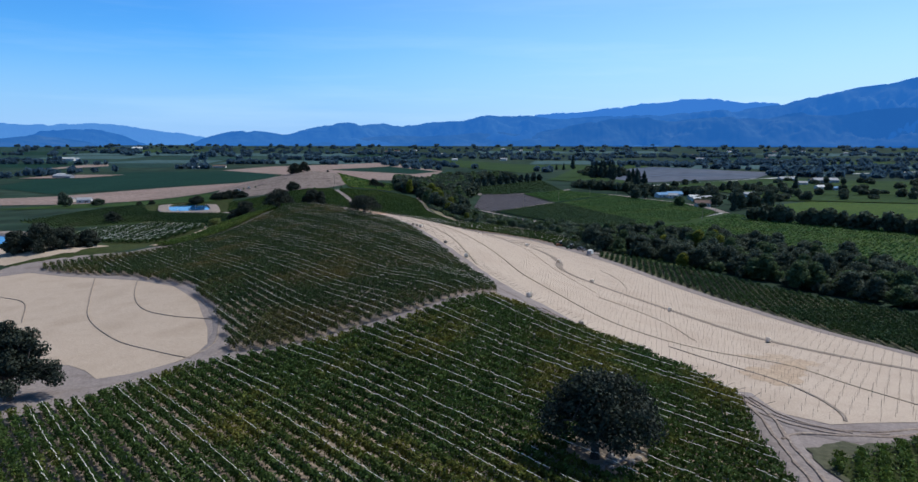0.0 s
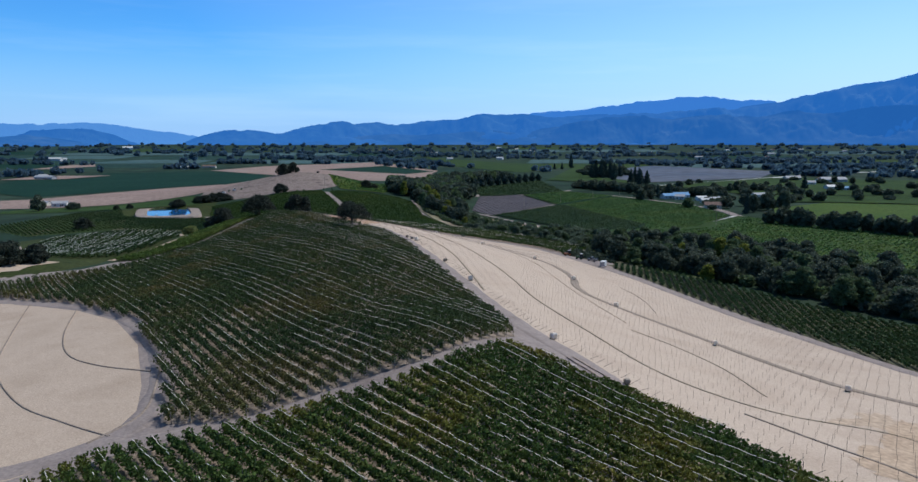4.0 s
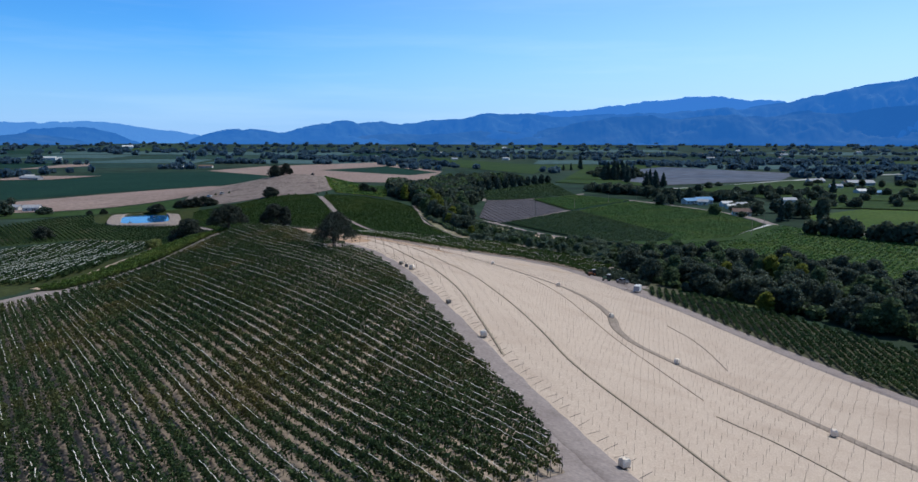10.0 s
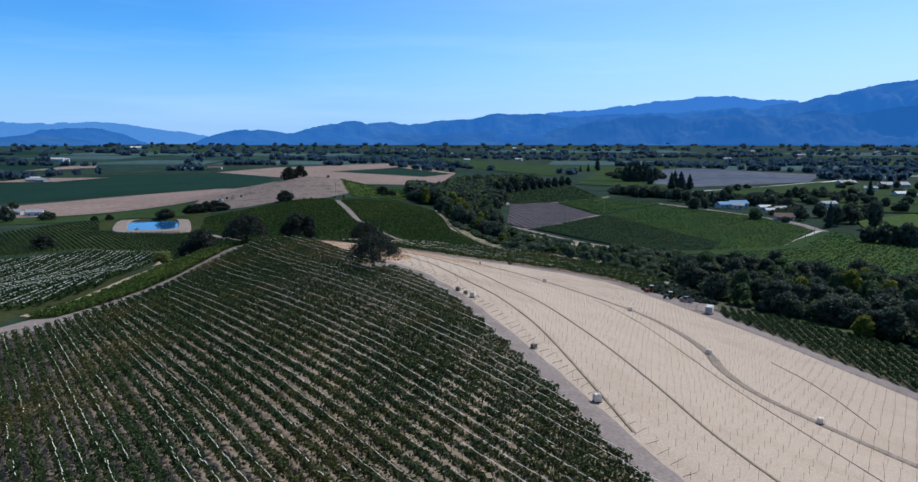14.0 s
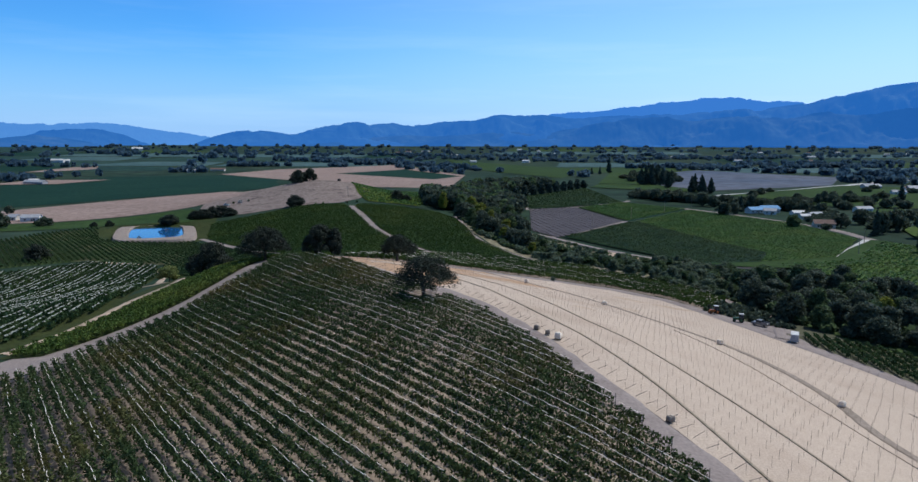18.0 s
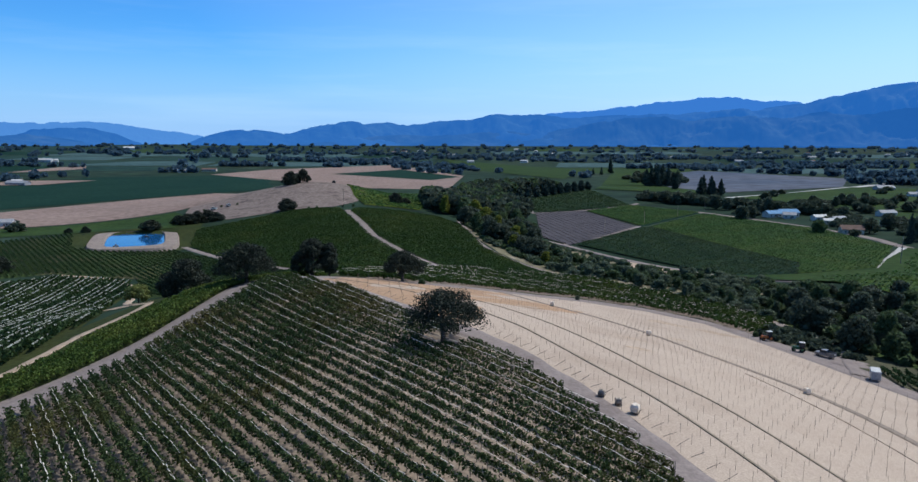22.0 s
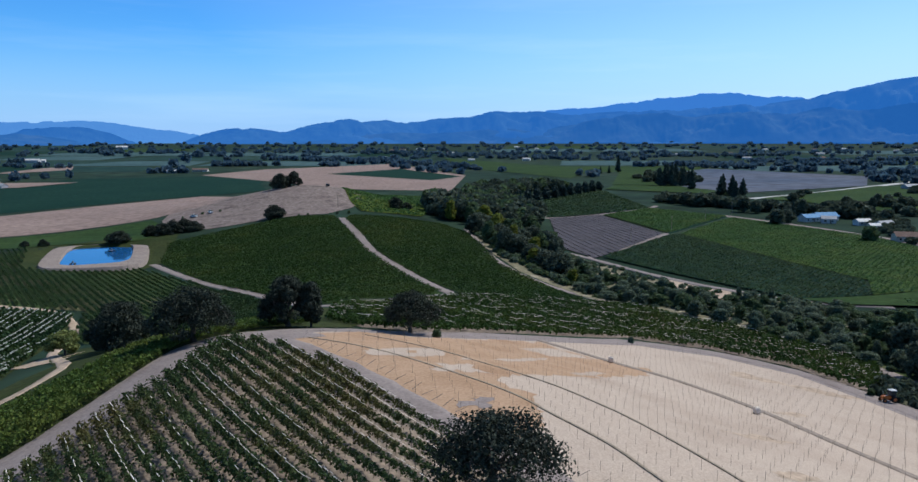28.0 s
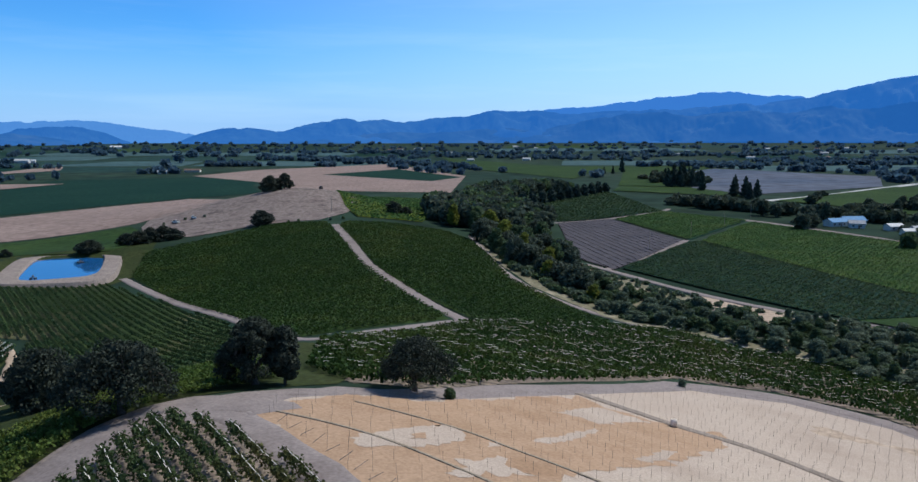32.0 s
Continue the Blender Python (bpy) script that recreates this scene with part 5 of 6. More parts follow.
spots = ((229, 1488, 10.9, 30.5), (204, 1439, 6.3, 14.7), (190, 1439, 6.3, 12.5), (224, 1216, 14, 19.3), (241, 1232, 14.3, 25), (252, 1233, 12.5, 26.8), (255, 1217, 8.8, 22.1), (217, 1215, 14, 12.2), (251, 1158, 10.9, 20.1), (239, 1015, 10.2, 21.8), (242, 995, 10.7, 18.5), (200, 762, 5.8, 14.7), (402, 881, 8.8, 17.7), (227, 607, 5.9, 18.6), (203, 1128, 13, 24), (210, 1132, 12, 28), (217, 1128, 13, 30), (224, 1135, 12, 27), (231, 1127, 13, 25), (238, 1130, 11, 20), (222, 1064, 10, 22), (228, 990, 11, 20), (236, 980, 12, 22), (244, 972, 11, 19), (232, 960, 10, 17))
scatter([(W_CON, 1.0)], spots, 65, "conifers by the plots")
YARD = bushy("yard_tree", "dark tree beside the farmyards", 10, 10, 59, M_TREE, 1300, 0.5)
YARD2 = oak("yard_tree", "rounded dark tree beside the farmyards", 10, 10, 60, M_TREE, 1300, 0.5, 0.15, 22, 4, droop=0.5)
scatter([(YARD, 0.6), (YARD2, 0.4)], widened(((212, 1281, 16.6, 7.4), (144, 906, 11.2, 8.1), (151, 891, 11, 9.2), (158, 877, 13.3, 12.1), (166, 863, 14.2, 13.1), (183, 884, 12.3, 11.7), (188, 870, 8.5, 9.1), (186, 817, 12.4, 12.4), (191, 806, 10, 10.6), (176, 732, 10.9, 10.9), (187, 742, 9.1, 10.1), (219, 788, 7.2, 13.2), (292, 864, 10, 8.8), (291, 950, 9.7, 8.3), (316, 988, 7.3, 6.5), (266, 908, 10.4, 8.5)), 1.45), 67, "farmyard trees")
scatter([(YARD, 0.6), (YARD2, 0.4)], widened(((228, 652, 8.2, 10.9), (250, 670, 10.4, 11.4), (236, 616, 8.6, 14.7), (254, 632, 11.7, 16.2), (252, 598, 10.2, 19.6), (340, 796, 11.9, 8.9), (300, 838, 7.3, 9.8), (315, 858, 8.2, 11.4), (320, 851, 9.4, 11.3), (331, 851, 8.8, 10.1), (340, 852, 7.6, 7.6), (292, 844, 8.6, 6.7), (327, 801, 9.5, 7.1), (304, 702, 9.3, 8.3)), 1.45), 70, "farmyard trees")
scatter([(YARD2, 1.0)], ((-332, 621, 13.3, 12.3), (-310, 633, 13.3, 6.6), (-342, 682, 10, 3.3), (-389, 724, 8.5, 7.3)), 74, "farmyard trees")
at(bushy("willow_tree", "broad light green tree beside the cottage", 13.3, 8.8, 61, M_WILLOW, 1600, 0.6), 195, 652)
W_PINE = bushy("pine_tree", "dark pine of a planted row", 10, 10, 56, M_CONIFER, 700, 0.7)
scatter([(W_PINE, 1.0)], [(4 + 108 * k / 21 + (k % 2) * 3, 890 + 168 * k / 21, 10, 10 + (k * 7 % 3)) for k in range(22)] + [(12 + 108 * k / 21, 884 + 172 * k / 21, 9, 9 + (k * 5 % 3)) for k in range(0, 22, 2)], 66, "planted pine row")
SCRUB = bushy("shrub", "grey-green shrub on the creek bank", 10, 10, 57, M_SHRUB, 2600, 0.33, "shrub")
SCRUB2 = bushy("shrub", "dark green shrub on the creek bank", 10, 10, 58, M_WILLOW, 2600, 0.33, "shrub")
BANKS = [(8, 503), (14, 492), (24, 480), (42, 452), (60, 430), (70, 412), (92, 440), (104, 470), (88, 482), (64, 492), (36, 520), (17, 558), (8, 580), (2, 560)]
GRAVEL = [(51, 541), (56, 523), (63.5, 509.5), (69, 491), (62, 486), (50, 492), (46, 512), (42, 530)]
scrub = [q for k, q in enumerate(fill(BANKS, 4.5, 68, (3.0, 9.5), (1.6, 5.6), 0.95)) if k % 6 == 0 or not inside(GRAVEL, np.array([q[0]]), np.array([q[1]]))[0]]
draped("gravel_bank", roughened(GRAVEL, 0.8, 3.0, 53), M_STRAW_D, 0.5, 5, "pale eroded gravel bank above the creek", "gravel")
scatter([(SCRUB, 0.62), (SCRUB2, 0.38)], scrub[:300] + [(x, y, 2.6, 1.8) for x, y in ((-133, 655), (-128, 657), (-106, 668), (-112, 662), (3, 414.5), (52, 392), (-45, 370), (-213, 690), (-208, 692), (-203, 697), (-192, 698))], 69, "creekside scrub")


def distant_wood(name, spots, mat, label, seed, n=26, leaf=0.2):
    """Far trees too many to count, joined."""
    rng = np.random.RandomState(seed)
    s = np.array(spots, float)
    m = len(s)
    u = rng.normal(size=(m, n, 3))
    u /= np.linalg.norm(u, axis=2)[:, :, None]
    r = rng.uniform(0.5, 1.0, (m, n))[:, :, None]
    c = np.zeros((m, n, 3))
    c[:, :, 0] = s[:, None, 0] + u[:, :, 0] * r[:, :, 0] * s[:, None, 2] * 0.5
    c[:, :, 1] = s[:, None, 1] + u[:, :, 1] * r[:, :, 0] * s[:, None, 2] * 0.5
    c[:, :, 2] = height(s[:, 0], s[:, 1])[:, None] + s[:, None, 3] * (0.48 + 0.48 * u[:, :, 2] * r[:, :, 0])
    c = c.reshape(-1, 3)
    size = np.repeat(s[:, 2] * leaf, n)[:, None] * rng.uniform(0.6, 1.3, (m * n, 1))
    a = rng.normal(size=(m * n, 3))
    a /= np.linalg.norm(a, axis=1)[:, None]
    b = np.cross(a, rng.normal(size=(m * n, 3)))
    b /= np.linalg.norm(b, axis=1)[:, None]
    a, b = a * size, b * size
    return tagged(quads_object(name, np.stack([c - a - b, c + a - b, c + a + b, c - a + b], 1), mat), label, "trees", kind="stuff")


def belt_line(x0, y0, x1, y1, n, seed, w=(9, 19), h=(7, 13), spread=14):
    rng = np.random.RandomState(seed)
    t = np.sort(rng.rand(n))
    return [(x0 + (x1 - x0) * a + rng.normal(0, spread), y0 + (y1 - y0) * a + rng.normal(0, spread), rng.uniform(*w), rng.uniform(*h)) for a in t]


far = []
for k, (x0, y0, x1, y1, n) in enumerate(((-200, 1870, 60, 1500, 80), (-180, 1900, -520, 2100, 60), (60, 1500, 160, 1330, 40), (-60, 2300, 420, 2000, 120), (300, 1700, 900, 1750, 90), (420, 1640, 620, 1380, 26), (560, 1340, 900, 1500, 60), (-560, 1500, -500, 1470, 16), (-540, 1740, -420, 1760, 26), (-640, 1180, -560, 1120, 8), (-700, 1090, -640, 1300, 16), (-1100, 1700, -800, 1650, 30), (-800, 2300, -600, 2320, 16), (-1300, 2600, -300, 2700, 110), (-1500, 1500, -1000, 1900, 60), (700, 1000, 1100, 1100, 60), (480, 1200, 700, 1130, 30), (600, 1900, 1500, 2000, 120), (-1600, 3000, 1700, 3100, 130), (-300, 2600, 700, 2500, 140), (-2000, 3500, 2200, 3600, 150), (-1800, 2300, -1300, 2400, 60), (900, 2500, 2000, 2400, 140), (200, 2250, 1000, 2350, 120), (900, 1400, 1500, 1500, 80), (-350, 2000, 100, 2500, 80))):
    far += belt_line(x0, y0, x1, y1, n if y0 < 2000 else n * 11 // 20, 100 + k, spread=14 if y0 < 2000 else 40)
far += [(x, y, w * 1.2, h * 1.2) for x, y, w, h in fill([(-1500, 2200), (1700, 2100), (2700, 4300), (-2700, 4300)], 190, 140, (14, 26), (7, 12), 0.5)]
far += [(x, y, w, h) for x, y, w, h in fill([(250, 1350), (420, 1650), (1200, 1900), (1300, 1300), (900, 900), (620, 1080)], 75, 141, (10, 18), (7, 13), 0.5)]
far = [q for q in far if not any(inside(poly, np.array([q[0]]), np.array([q[1]]))[0] for _, _, poly, _ in FIELDS)]
far += [(-656, 1257, 17.2, 12.9), (-638, 1298, 11, 9.9), (-603, 1300, 10.9, 14.1), (-602, 1691, 19.2, 16.5), (-651, 1894, 23.1, 24.6), (-759, 2280, 33.4, 22.3), (-502, 1475, 9.5, 10.7), (-905, 2768, 36.1, 20.3), (-576, 1948, 20.3, 14), (-779, 2505, 20.3, 12.2), (-1332, 2714, 28.2, 11.7), (-1248, 2627, 31.6, 13.5), (-1195, 2633, 40.4, 18), (-1038, 2652, 35.3, 11), (-990, 2658, 30.8, 13.2), (-1619, 2781, 30.1, 20)]
far += [(-314, 1750, 24.4, 9.5), (-290, 1713, 23.8, 10.6), (-274, 1834, 22.7, 11.3), (-250, 1836, 25.5, 14.2), (-223, 1838, 19.8, 11.3), (-168, 1685, 18, 10.3), (-143, 1618, 22.2, 11.1), (-108, 1528, 18.6, 11.6), (-85, 1473, 20.1, 12.3), (-60, 1474, 17.9, 10), (-39, 1424, 15, 10.7)]
distant_wood("distant_trees", far, M_FARTREE_HAZE, "haze-tinted tree belts and groves across the valley", 150, 60, 0.14)
belt = [(142 + 110 * k / 44 + (k * 7 % 5) * 2.2, 902 - 160 * k / 44 + (k * 11 % 7) * 3, 9 + k % 4, 5.5 + k * 5 % 6) for k in range(45)]
belt += [(212 + 60 * k / 30 + (k * 7 % 5) * 5, 640 + 110 * (k * 13 % 30) / 30, 7 + k % 4, 4 + k * 5 % 5) for k in range(30)]
belt += [(268 + 90 * k / 26, 852 + (k * 11 % 5) * 3, 8 + k % 3, 5 + k * 5 % 5) for k in range(27)]
belt += [(206 + 60 * k / 24 + (k * 7 % 5) * 2, 1200 + 40 * (k * 7 % 24) / 24, 13, 9 + k * 5 % 8) for k in range(25)]
belt += [(214 + 70 * k / 16 + (k * 7 % 4), 535 - 88 * k / 16 + (k * 11 % 5), 9 + k % 3, 10 + k * 3 % 5) for k in range(17)]
belt += [(284 + 90 * k / 14 + (k * 7 % 4), 447 - 90 * k / 14, 10 + k % 3, 10 + k * 3 % 5) for k in range(15)]
belt += [q for q in fill([(270, 700), (300, 880), (470, 1060), (660, 980), (480, 720)], 36, 83, (7, 13), (4, 10), 0.9) if not (q[0] > 320 and 905 < q[1] < 945)]
distant_wood("wood_edge", belt, M_TREE, "dark trees round the farmhouses", 151, 420, 0.085)
for k, (m, c) in enumerate(((M_TREE, "dark green"), (M_TREE, "deep green"), (M_WILLOW, "mid-green"))):
    distant_wood("river_wood", [q for q in river if q[1] >= 690][k::3], m, c + " trees of the river wood", 152 + k, 420, 0.085)
BANK_EDGE = [(8, 503), (24, 480), (60, 430), (70, 412), (100, 400), (110, 440), (108, 470), (90, 488), (72, 496), (46, 534), (24, 574), (8, 604), (-2, 600), (0, 545)]
weeds = fill(BANK_EDGE, 2.7, 71, (1.2, 3.6), (0.6, 1.9), 0.9)
weeds = [q for k, q in enumerate(weeds) if k % 4 == 0 or not inside(GRAVEL, np.array([q[0]]), np.array([q[1]]))[0]]
distant_wood("weeds", weeds[::2], M_SHRUB, "grey-green weeds and low brush on the creek bank", 72, 70, 0.13)
distant_wood("weeds", weeds[1::3], M_WILLOW, "green weeds and low brush on the creek bank", 73, 70, 0.13)
WASTE = [(-33, 650), (-28, 606), (-22, 566), (-13, 540), (4, 518), (12, 508), (10, 540), (2, 562), (-6, 600), (-14, 650)]
brush = fill(WASTE, 3.2, 75, (1.6, 5.0), (0.8, 3.2), 0.9)
distant_wood("brush", brush[::2], M_SHRUB, "dry grey-green brush beside the river track", 76, 160, 0.11)
distant_wood("brush", brush[1::2], M_WILLOW, "green brush beside the river track", 77, 160, 0.11)
under = fill(CREEKWOOD, 6.0, 78, (4, 8), (2.5, 5.5), 0.8)
distant_wood("undergrowth", under[::2], M_WILLOW, "mid-green undergrowth of the creekside wood", 79, 140, 0.11)
distant_wood("undergrowth", under[1::2], M_TREE, "dark undergrowth of the creekside wood", 80, 140, 0.11)
edge_brush = fill([(53, 392), (58, 384), (66, 372), (72, 368), (76, 380), (70, 400), (60, 410)], 2.6, 81, (1.5, 3.6), (0.8, 2.2), 0.8)
edge_brush = [q for q in edge_brush if math.hypot(q[0] - 57.2, q[1] - 375.5) > 3 and math.hypot(q[0] - 53.4, q[1] - 387.5) > 3 and math.hypot(q[0] - 62.5, q[1] - 371.5) > 3.6]
distant_wood("brush", edge_brush, M_TREE, "dark weeds among the parked machines", 82, 50)


# ---- mountains ----
def ridge(name, line, dist, mat, label, depth=900.0, seed=1, rough=1.0):
    """A range whose skyline follows line (bearing, elevation in degrees), with spurs and gullies on its face."""
    line = np.array(line, float)
    na, m = 900, 30
    a = np.linspace(line[0, 0], line[-1, 0], na)
    e = np.interp(a, line[:, 0], line[:, 1])
    v = []
    for i in range(na):
        top = max(20.0, 60 + math.tan(radians(e[i])) * dist)
        for j in range(m):
            u = j / (m - 1)
            r = dist - depth * (1 - u)
            x, y = r * math.sin(radians(a[i])), r * math.cos(radians(a[i]))
            n = noise.fractal(Vector((x / 420, y / 420, seed)), 0.8, 2.1, 7)
            h = 26 + (top - 26) * (u ** 1.1 + 0.75 * rough * n * math.sin(math.pi * min(1, u * 1.02)) * (0.35 + u))
            if j == m - 1:
                h = top + 17 * noise.fractal(Vector((x / 200, y / 200, 3)), 0.7, 2.1, 6)
            v.append((x, y, min(h, top + 6) if j else 8.0))
    f = [(i * m + j, (i + 1) * m + j, (i + 1) * m + j + 1, i * m + j + 1) for i in range(na - 1) for j in range(m - 1)]
    return tagged(mesh_object(name, v, f, mat, smooth=True), label, "mountain", kind="structure")


def sky_line(pts):
    return [(math.degrees(math.atan((x - 784) / 1261)), math.degrees(math.atan((236 - y) / 1261))) for x, y in pts]


ridge("backdrop_mountain", sky_line(((300, 254), (350, 234), (370, 229), (410, 221), (450, 224), (485, 228), (500, 226), (530, 217), (560, 213), (590, 208), (620, 212), (650, 209), (690, 212), (730, 207), (790, 206), (830, 196), (870, 193), (920, 198), (970, 200), (1040, 197), (1100, 196), (1150, 193), (1250, 190), (1330, 181), (1380, 169), (1430, 161), (1500, 155), (1568, 143), (1700, 124), (1900, 110), (2300, 112), (2900, 90))), 4800, M_MOUNT, "wooded mountain range in blue haze across the valley", 480, 2)
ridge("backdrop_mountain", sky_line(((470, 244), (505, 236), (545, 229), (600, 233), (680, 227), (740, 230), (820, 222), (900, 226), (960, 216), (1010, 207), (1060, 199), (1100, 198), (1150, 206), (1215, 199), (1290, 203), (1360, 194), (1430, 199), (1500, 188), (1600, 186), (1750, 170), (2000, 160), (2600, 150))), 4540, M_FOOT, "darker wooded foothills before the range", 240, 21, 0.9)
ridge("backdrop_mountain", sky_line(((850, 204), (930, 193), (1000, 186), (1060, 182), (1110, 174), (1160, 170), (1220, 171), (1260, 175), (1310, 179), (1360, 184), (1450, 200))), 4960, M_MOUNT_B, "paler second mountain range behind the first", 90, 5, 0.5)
ridge("backdrop_mountain", sky_line(((-900, 200), (-500, 214), (-200, 210), (0, 211), (60, 215), (110, 214), (190, 212), (240, 217), (300, 225), (345, 231), (440, 253))), 4960, M_MOUNT_C, "ridge in pale blue haze on the horizon", 200, 7, 0.5)
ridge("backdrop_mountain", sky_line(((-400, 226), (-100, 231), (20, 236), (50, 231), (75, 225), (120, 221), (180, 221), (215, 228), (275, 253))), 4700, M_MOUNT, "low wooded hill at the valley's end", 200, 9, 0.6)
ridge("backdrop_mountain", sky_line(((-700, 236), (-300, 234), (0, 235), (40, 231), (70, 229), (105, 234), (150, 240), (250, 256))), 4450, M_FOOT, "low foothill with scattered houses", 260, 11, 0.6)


# ---- buildings ----
def box(x0, x1, y0, y1, z0, z1):
    v = [(x, y, z) for z in (z0, z1) for x, y in ((x0, y0), (x1, y0), (x1, y1), (x0, y1))]
    return v, [(3, 2, 1, 0), (4, 5, 6, 7), (0, 1, 5, 4), (1, 2, 6, 5), (2, 3, 7, 6), (3, 0, 4, 7)]


def bevelled(name, size, mat, parent, place=(0, 0, 0), bevel=0.03, label=""):
    """A box with softened edges as one part."""
    bm = bmesh.new()
    bmesh.ops.create_cube(bm, size=1.0, matrix=Matrix.Translation(place) @ Matrix.Diagonal((*size, 1)))
    bmesh.ops.bevel(bm, geom=bm.edges[:], offset=min(bevel, min(size) * 0.3), segments=2, affect="EDGES")
    return part(name, bm, mat, parent, label)


def part(name, bm, mat, parent, label=""):
    me = bpy.data.meshes.new(name)
    bm.to_mesh(me)
    bm.free()
    me.materials.append(mat)
    ob = new(name, me)
    ob.parent = parent
    if label:
        ob["label"] = label
    return ob


def drum(name, radius, length, mat, parent, place, axis="Z", sides=14, bevel=0.04, label=""):
    bm = bmesh.new()
    turn = {"Z": Matrix(), "X": Matrix.Rotation(math.pi / 2, 4, "Y"), "Y": Matrix.Rotation(math.pi / 2, 4, "X")}[axis]
    bmesh.ops.create_cone(bm, cap_ends=True, segments=sides, radius1=radius, radius2=radius, depth=length, matrix=Matrix.Translation(place) @ turn)
    if bevel:
        bmesh.ops.bevel(bm, geom=[e for e in bm.edges if len(e.link_faces) == 2 and e.calc_face_angle(0) > 1.0], offset=bevel, segments=2, affect="EDGES")
    return part(name, bm, mat, parent, label)


def house(x, y, w, d, h, turn, wall_mat, roof_mat, label, windows=3, category="house"):
    t = tagged(new("house"), label, category, "farm buildings")
    v, f = box(-w / 2, w / 2, -d / 2, d / 2, -0.3, h)
    mesh_object("wall", v, f, wall_mat, t)
    rise, o = d * 0.26, 0.5
    for s in (-1, 1):
        y0, y1 = s * (d / 2 + o), 0
        z0, z1 = h - 0.15, h + rise
        rv = [(-w / 2 - o, y0, z0), (w / 2 + o, y0, z0), (w / 2 + o, y1, z1), (-w / 2 - o, y1, z1)]
        rv += [(p[0], p[1], p[2] + 0.2) for p in rv]
        mesh_object("roof", rv, [(0, 1, 2, 3), (4, 7, 6, 5), (0, 4, 5, 1), (1, 5, 6, 2), (2, 6, 7, 3), (3, 7, 4, 0)], roof_mat, t)
    for s in (-1, 1):
        gv = [(s * w / 2, -d / 2, h), (s * w / 2, d / 2, h), (s * w / 2, 0, h + rise), (s * (w / 2 - 0.2), -d / 2, h), (s * (w / 2 - 0.2), d / 2, h), (s * (w / 2 - 0.2), 0, h + rise)]
        mesh_object("gable", gv, [(0, 1, 2), (5, 4, 3), (0, 3, 4, 1), (1, 4, 5, 2), (2, 5, 3, 0)], wall_mat, t)
    for k in range(windows):
        u = -w / 2 + w * (k + 0.5) / windows
        for s in (-1, 1):
            v, f = box(u - 0.7, u + 0.7, s * d / 2 - 0.04, s * d / 2 + 0.04, 0.9, 2.2)
            win = mesh_object("window", v, f, M_WHITE, t)
            v, f = box(u - 0.6, u + 0.6, s * d / 2 - 0.06, s * d / 2 + 0.06, 1.0, 2.1)
            mesh_object("pane", v, f, M_GLASS, win)
    v, f = box(w * 0.12 - 0.5, w * 0.12 + 0.5, -d / 2 - 0.05, -d / 2 + 0.05, 0, 2.1)
    mesh_object("door", v, f, M_BROWNROOF, t)
    t.matrix_basis = Matrix.Translation((x, y, hz(x, y))) @ Matrix.Rotation(radians(turn), 4, "Z")
    return t


house(207, 752, 12, 8, 3.0, 18, M_WHITE, M_BLUEROOF, "white farmhouse with a pale blue metal roof")
house(221, 757, 15, 9, 3.4, 8, M_WHITE, M_BLUEROOF, "large white farmhouse with a pale blue metal roof", 4)
house(216, 742, 9, 7, 3.0, -20, M_WHITE, M_GREYROOF, "small white outbuilding with a grey roof", 2)
house(232, 728, 10, 6, 2.8, 10, M_WHITE, M_WHITE, "low white shed beside the farmhouses", 2, "shed")
house(240, 716, 12, 6, 2.8, 25, M_WHITE, M_GREYROOF, "low white shed beside the farmhouses", 2, "shed")
house(228, 706, 8, 5, 2.6, 5, M_CREAM, M_WHITE, "low white shed beside the farmhouses", 2, "shed")
house(216, 652, 13, 9, 3.0, -12, M_CREAM, M_BROWNROOF, "cottage with a brown shingle roof by the road")
house(262, 690, 10, 7, 3.0, 30, M_CREAM, M_GREYROOF, "cottage with a grey roof among trees", 2)
house(300, 760, 14, 7, 3.0, 12, M_WHITE, M_GREYROOF, "long low farm building with a pale roof", 3, "barn")
house(500, 1010, 34, 12, 4.0, 4, M_GREYROOF, M_GREYROOF, "long grey-roofed farm building beside the far road", 6, "barn")
house(-339, 668, 12, 7, 3.0, 10, M_WHITE, M_GREYROOF, "small pale farmhouse among trees on the plain", 2)
house(-356, 676, 8, 6, 2.8, -15, M_CREAM, M_GREYROOF, "small pale farmhouse among trees on the plain", 2)
house(-590, 1105, 34, 9, 3.4, -20, M_GREYROOF, M_GREYROOF, "long dark farm shed on the plain", 5, "barn")
house(-612, 1140, 12, 8, 3.4, 10, M_WHITE, M_WHITE, "white farm building on the plain", 2)
house(-1000, 1900, 34, 12, 6, 0, M_WHITE, M_WHITE, "long white farm building far on the plain", 5, "barn")
house(-985, 1912, 16, 10, 5, 20, M_WHITE, M_WHITE, "white farm building far on the plain", 2)
house(-1340, 3100, 40, 20, 9, 30, M_WHITE, M_WHITE, "white building far on the plain", 4, "barn")
house(-520, 1470, 16, 9, 4, 10, M_WHITE, M_WHITE, "white farmhouse in a far grove", 3)
house(-490, 1520, 26, 9, 3.5, 0, M_CREAM, M_BROWNROOF, "long brown-roofed farm building in a far grove", 6, "barn")
house(472, 1066, 22, 10, 3.2, 8, M_GREYROOF, M_GREYROOF, "long grey farm shed beside the far road", 3, "barn")
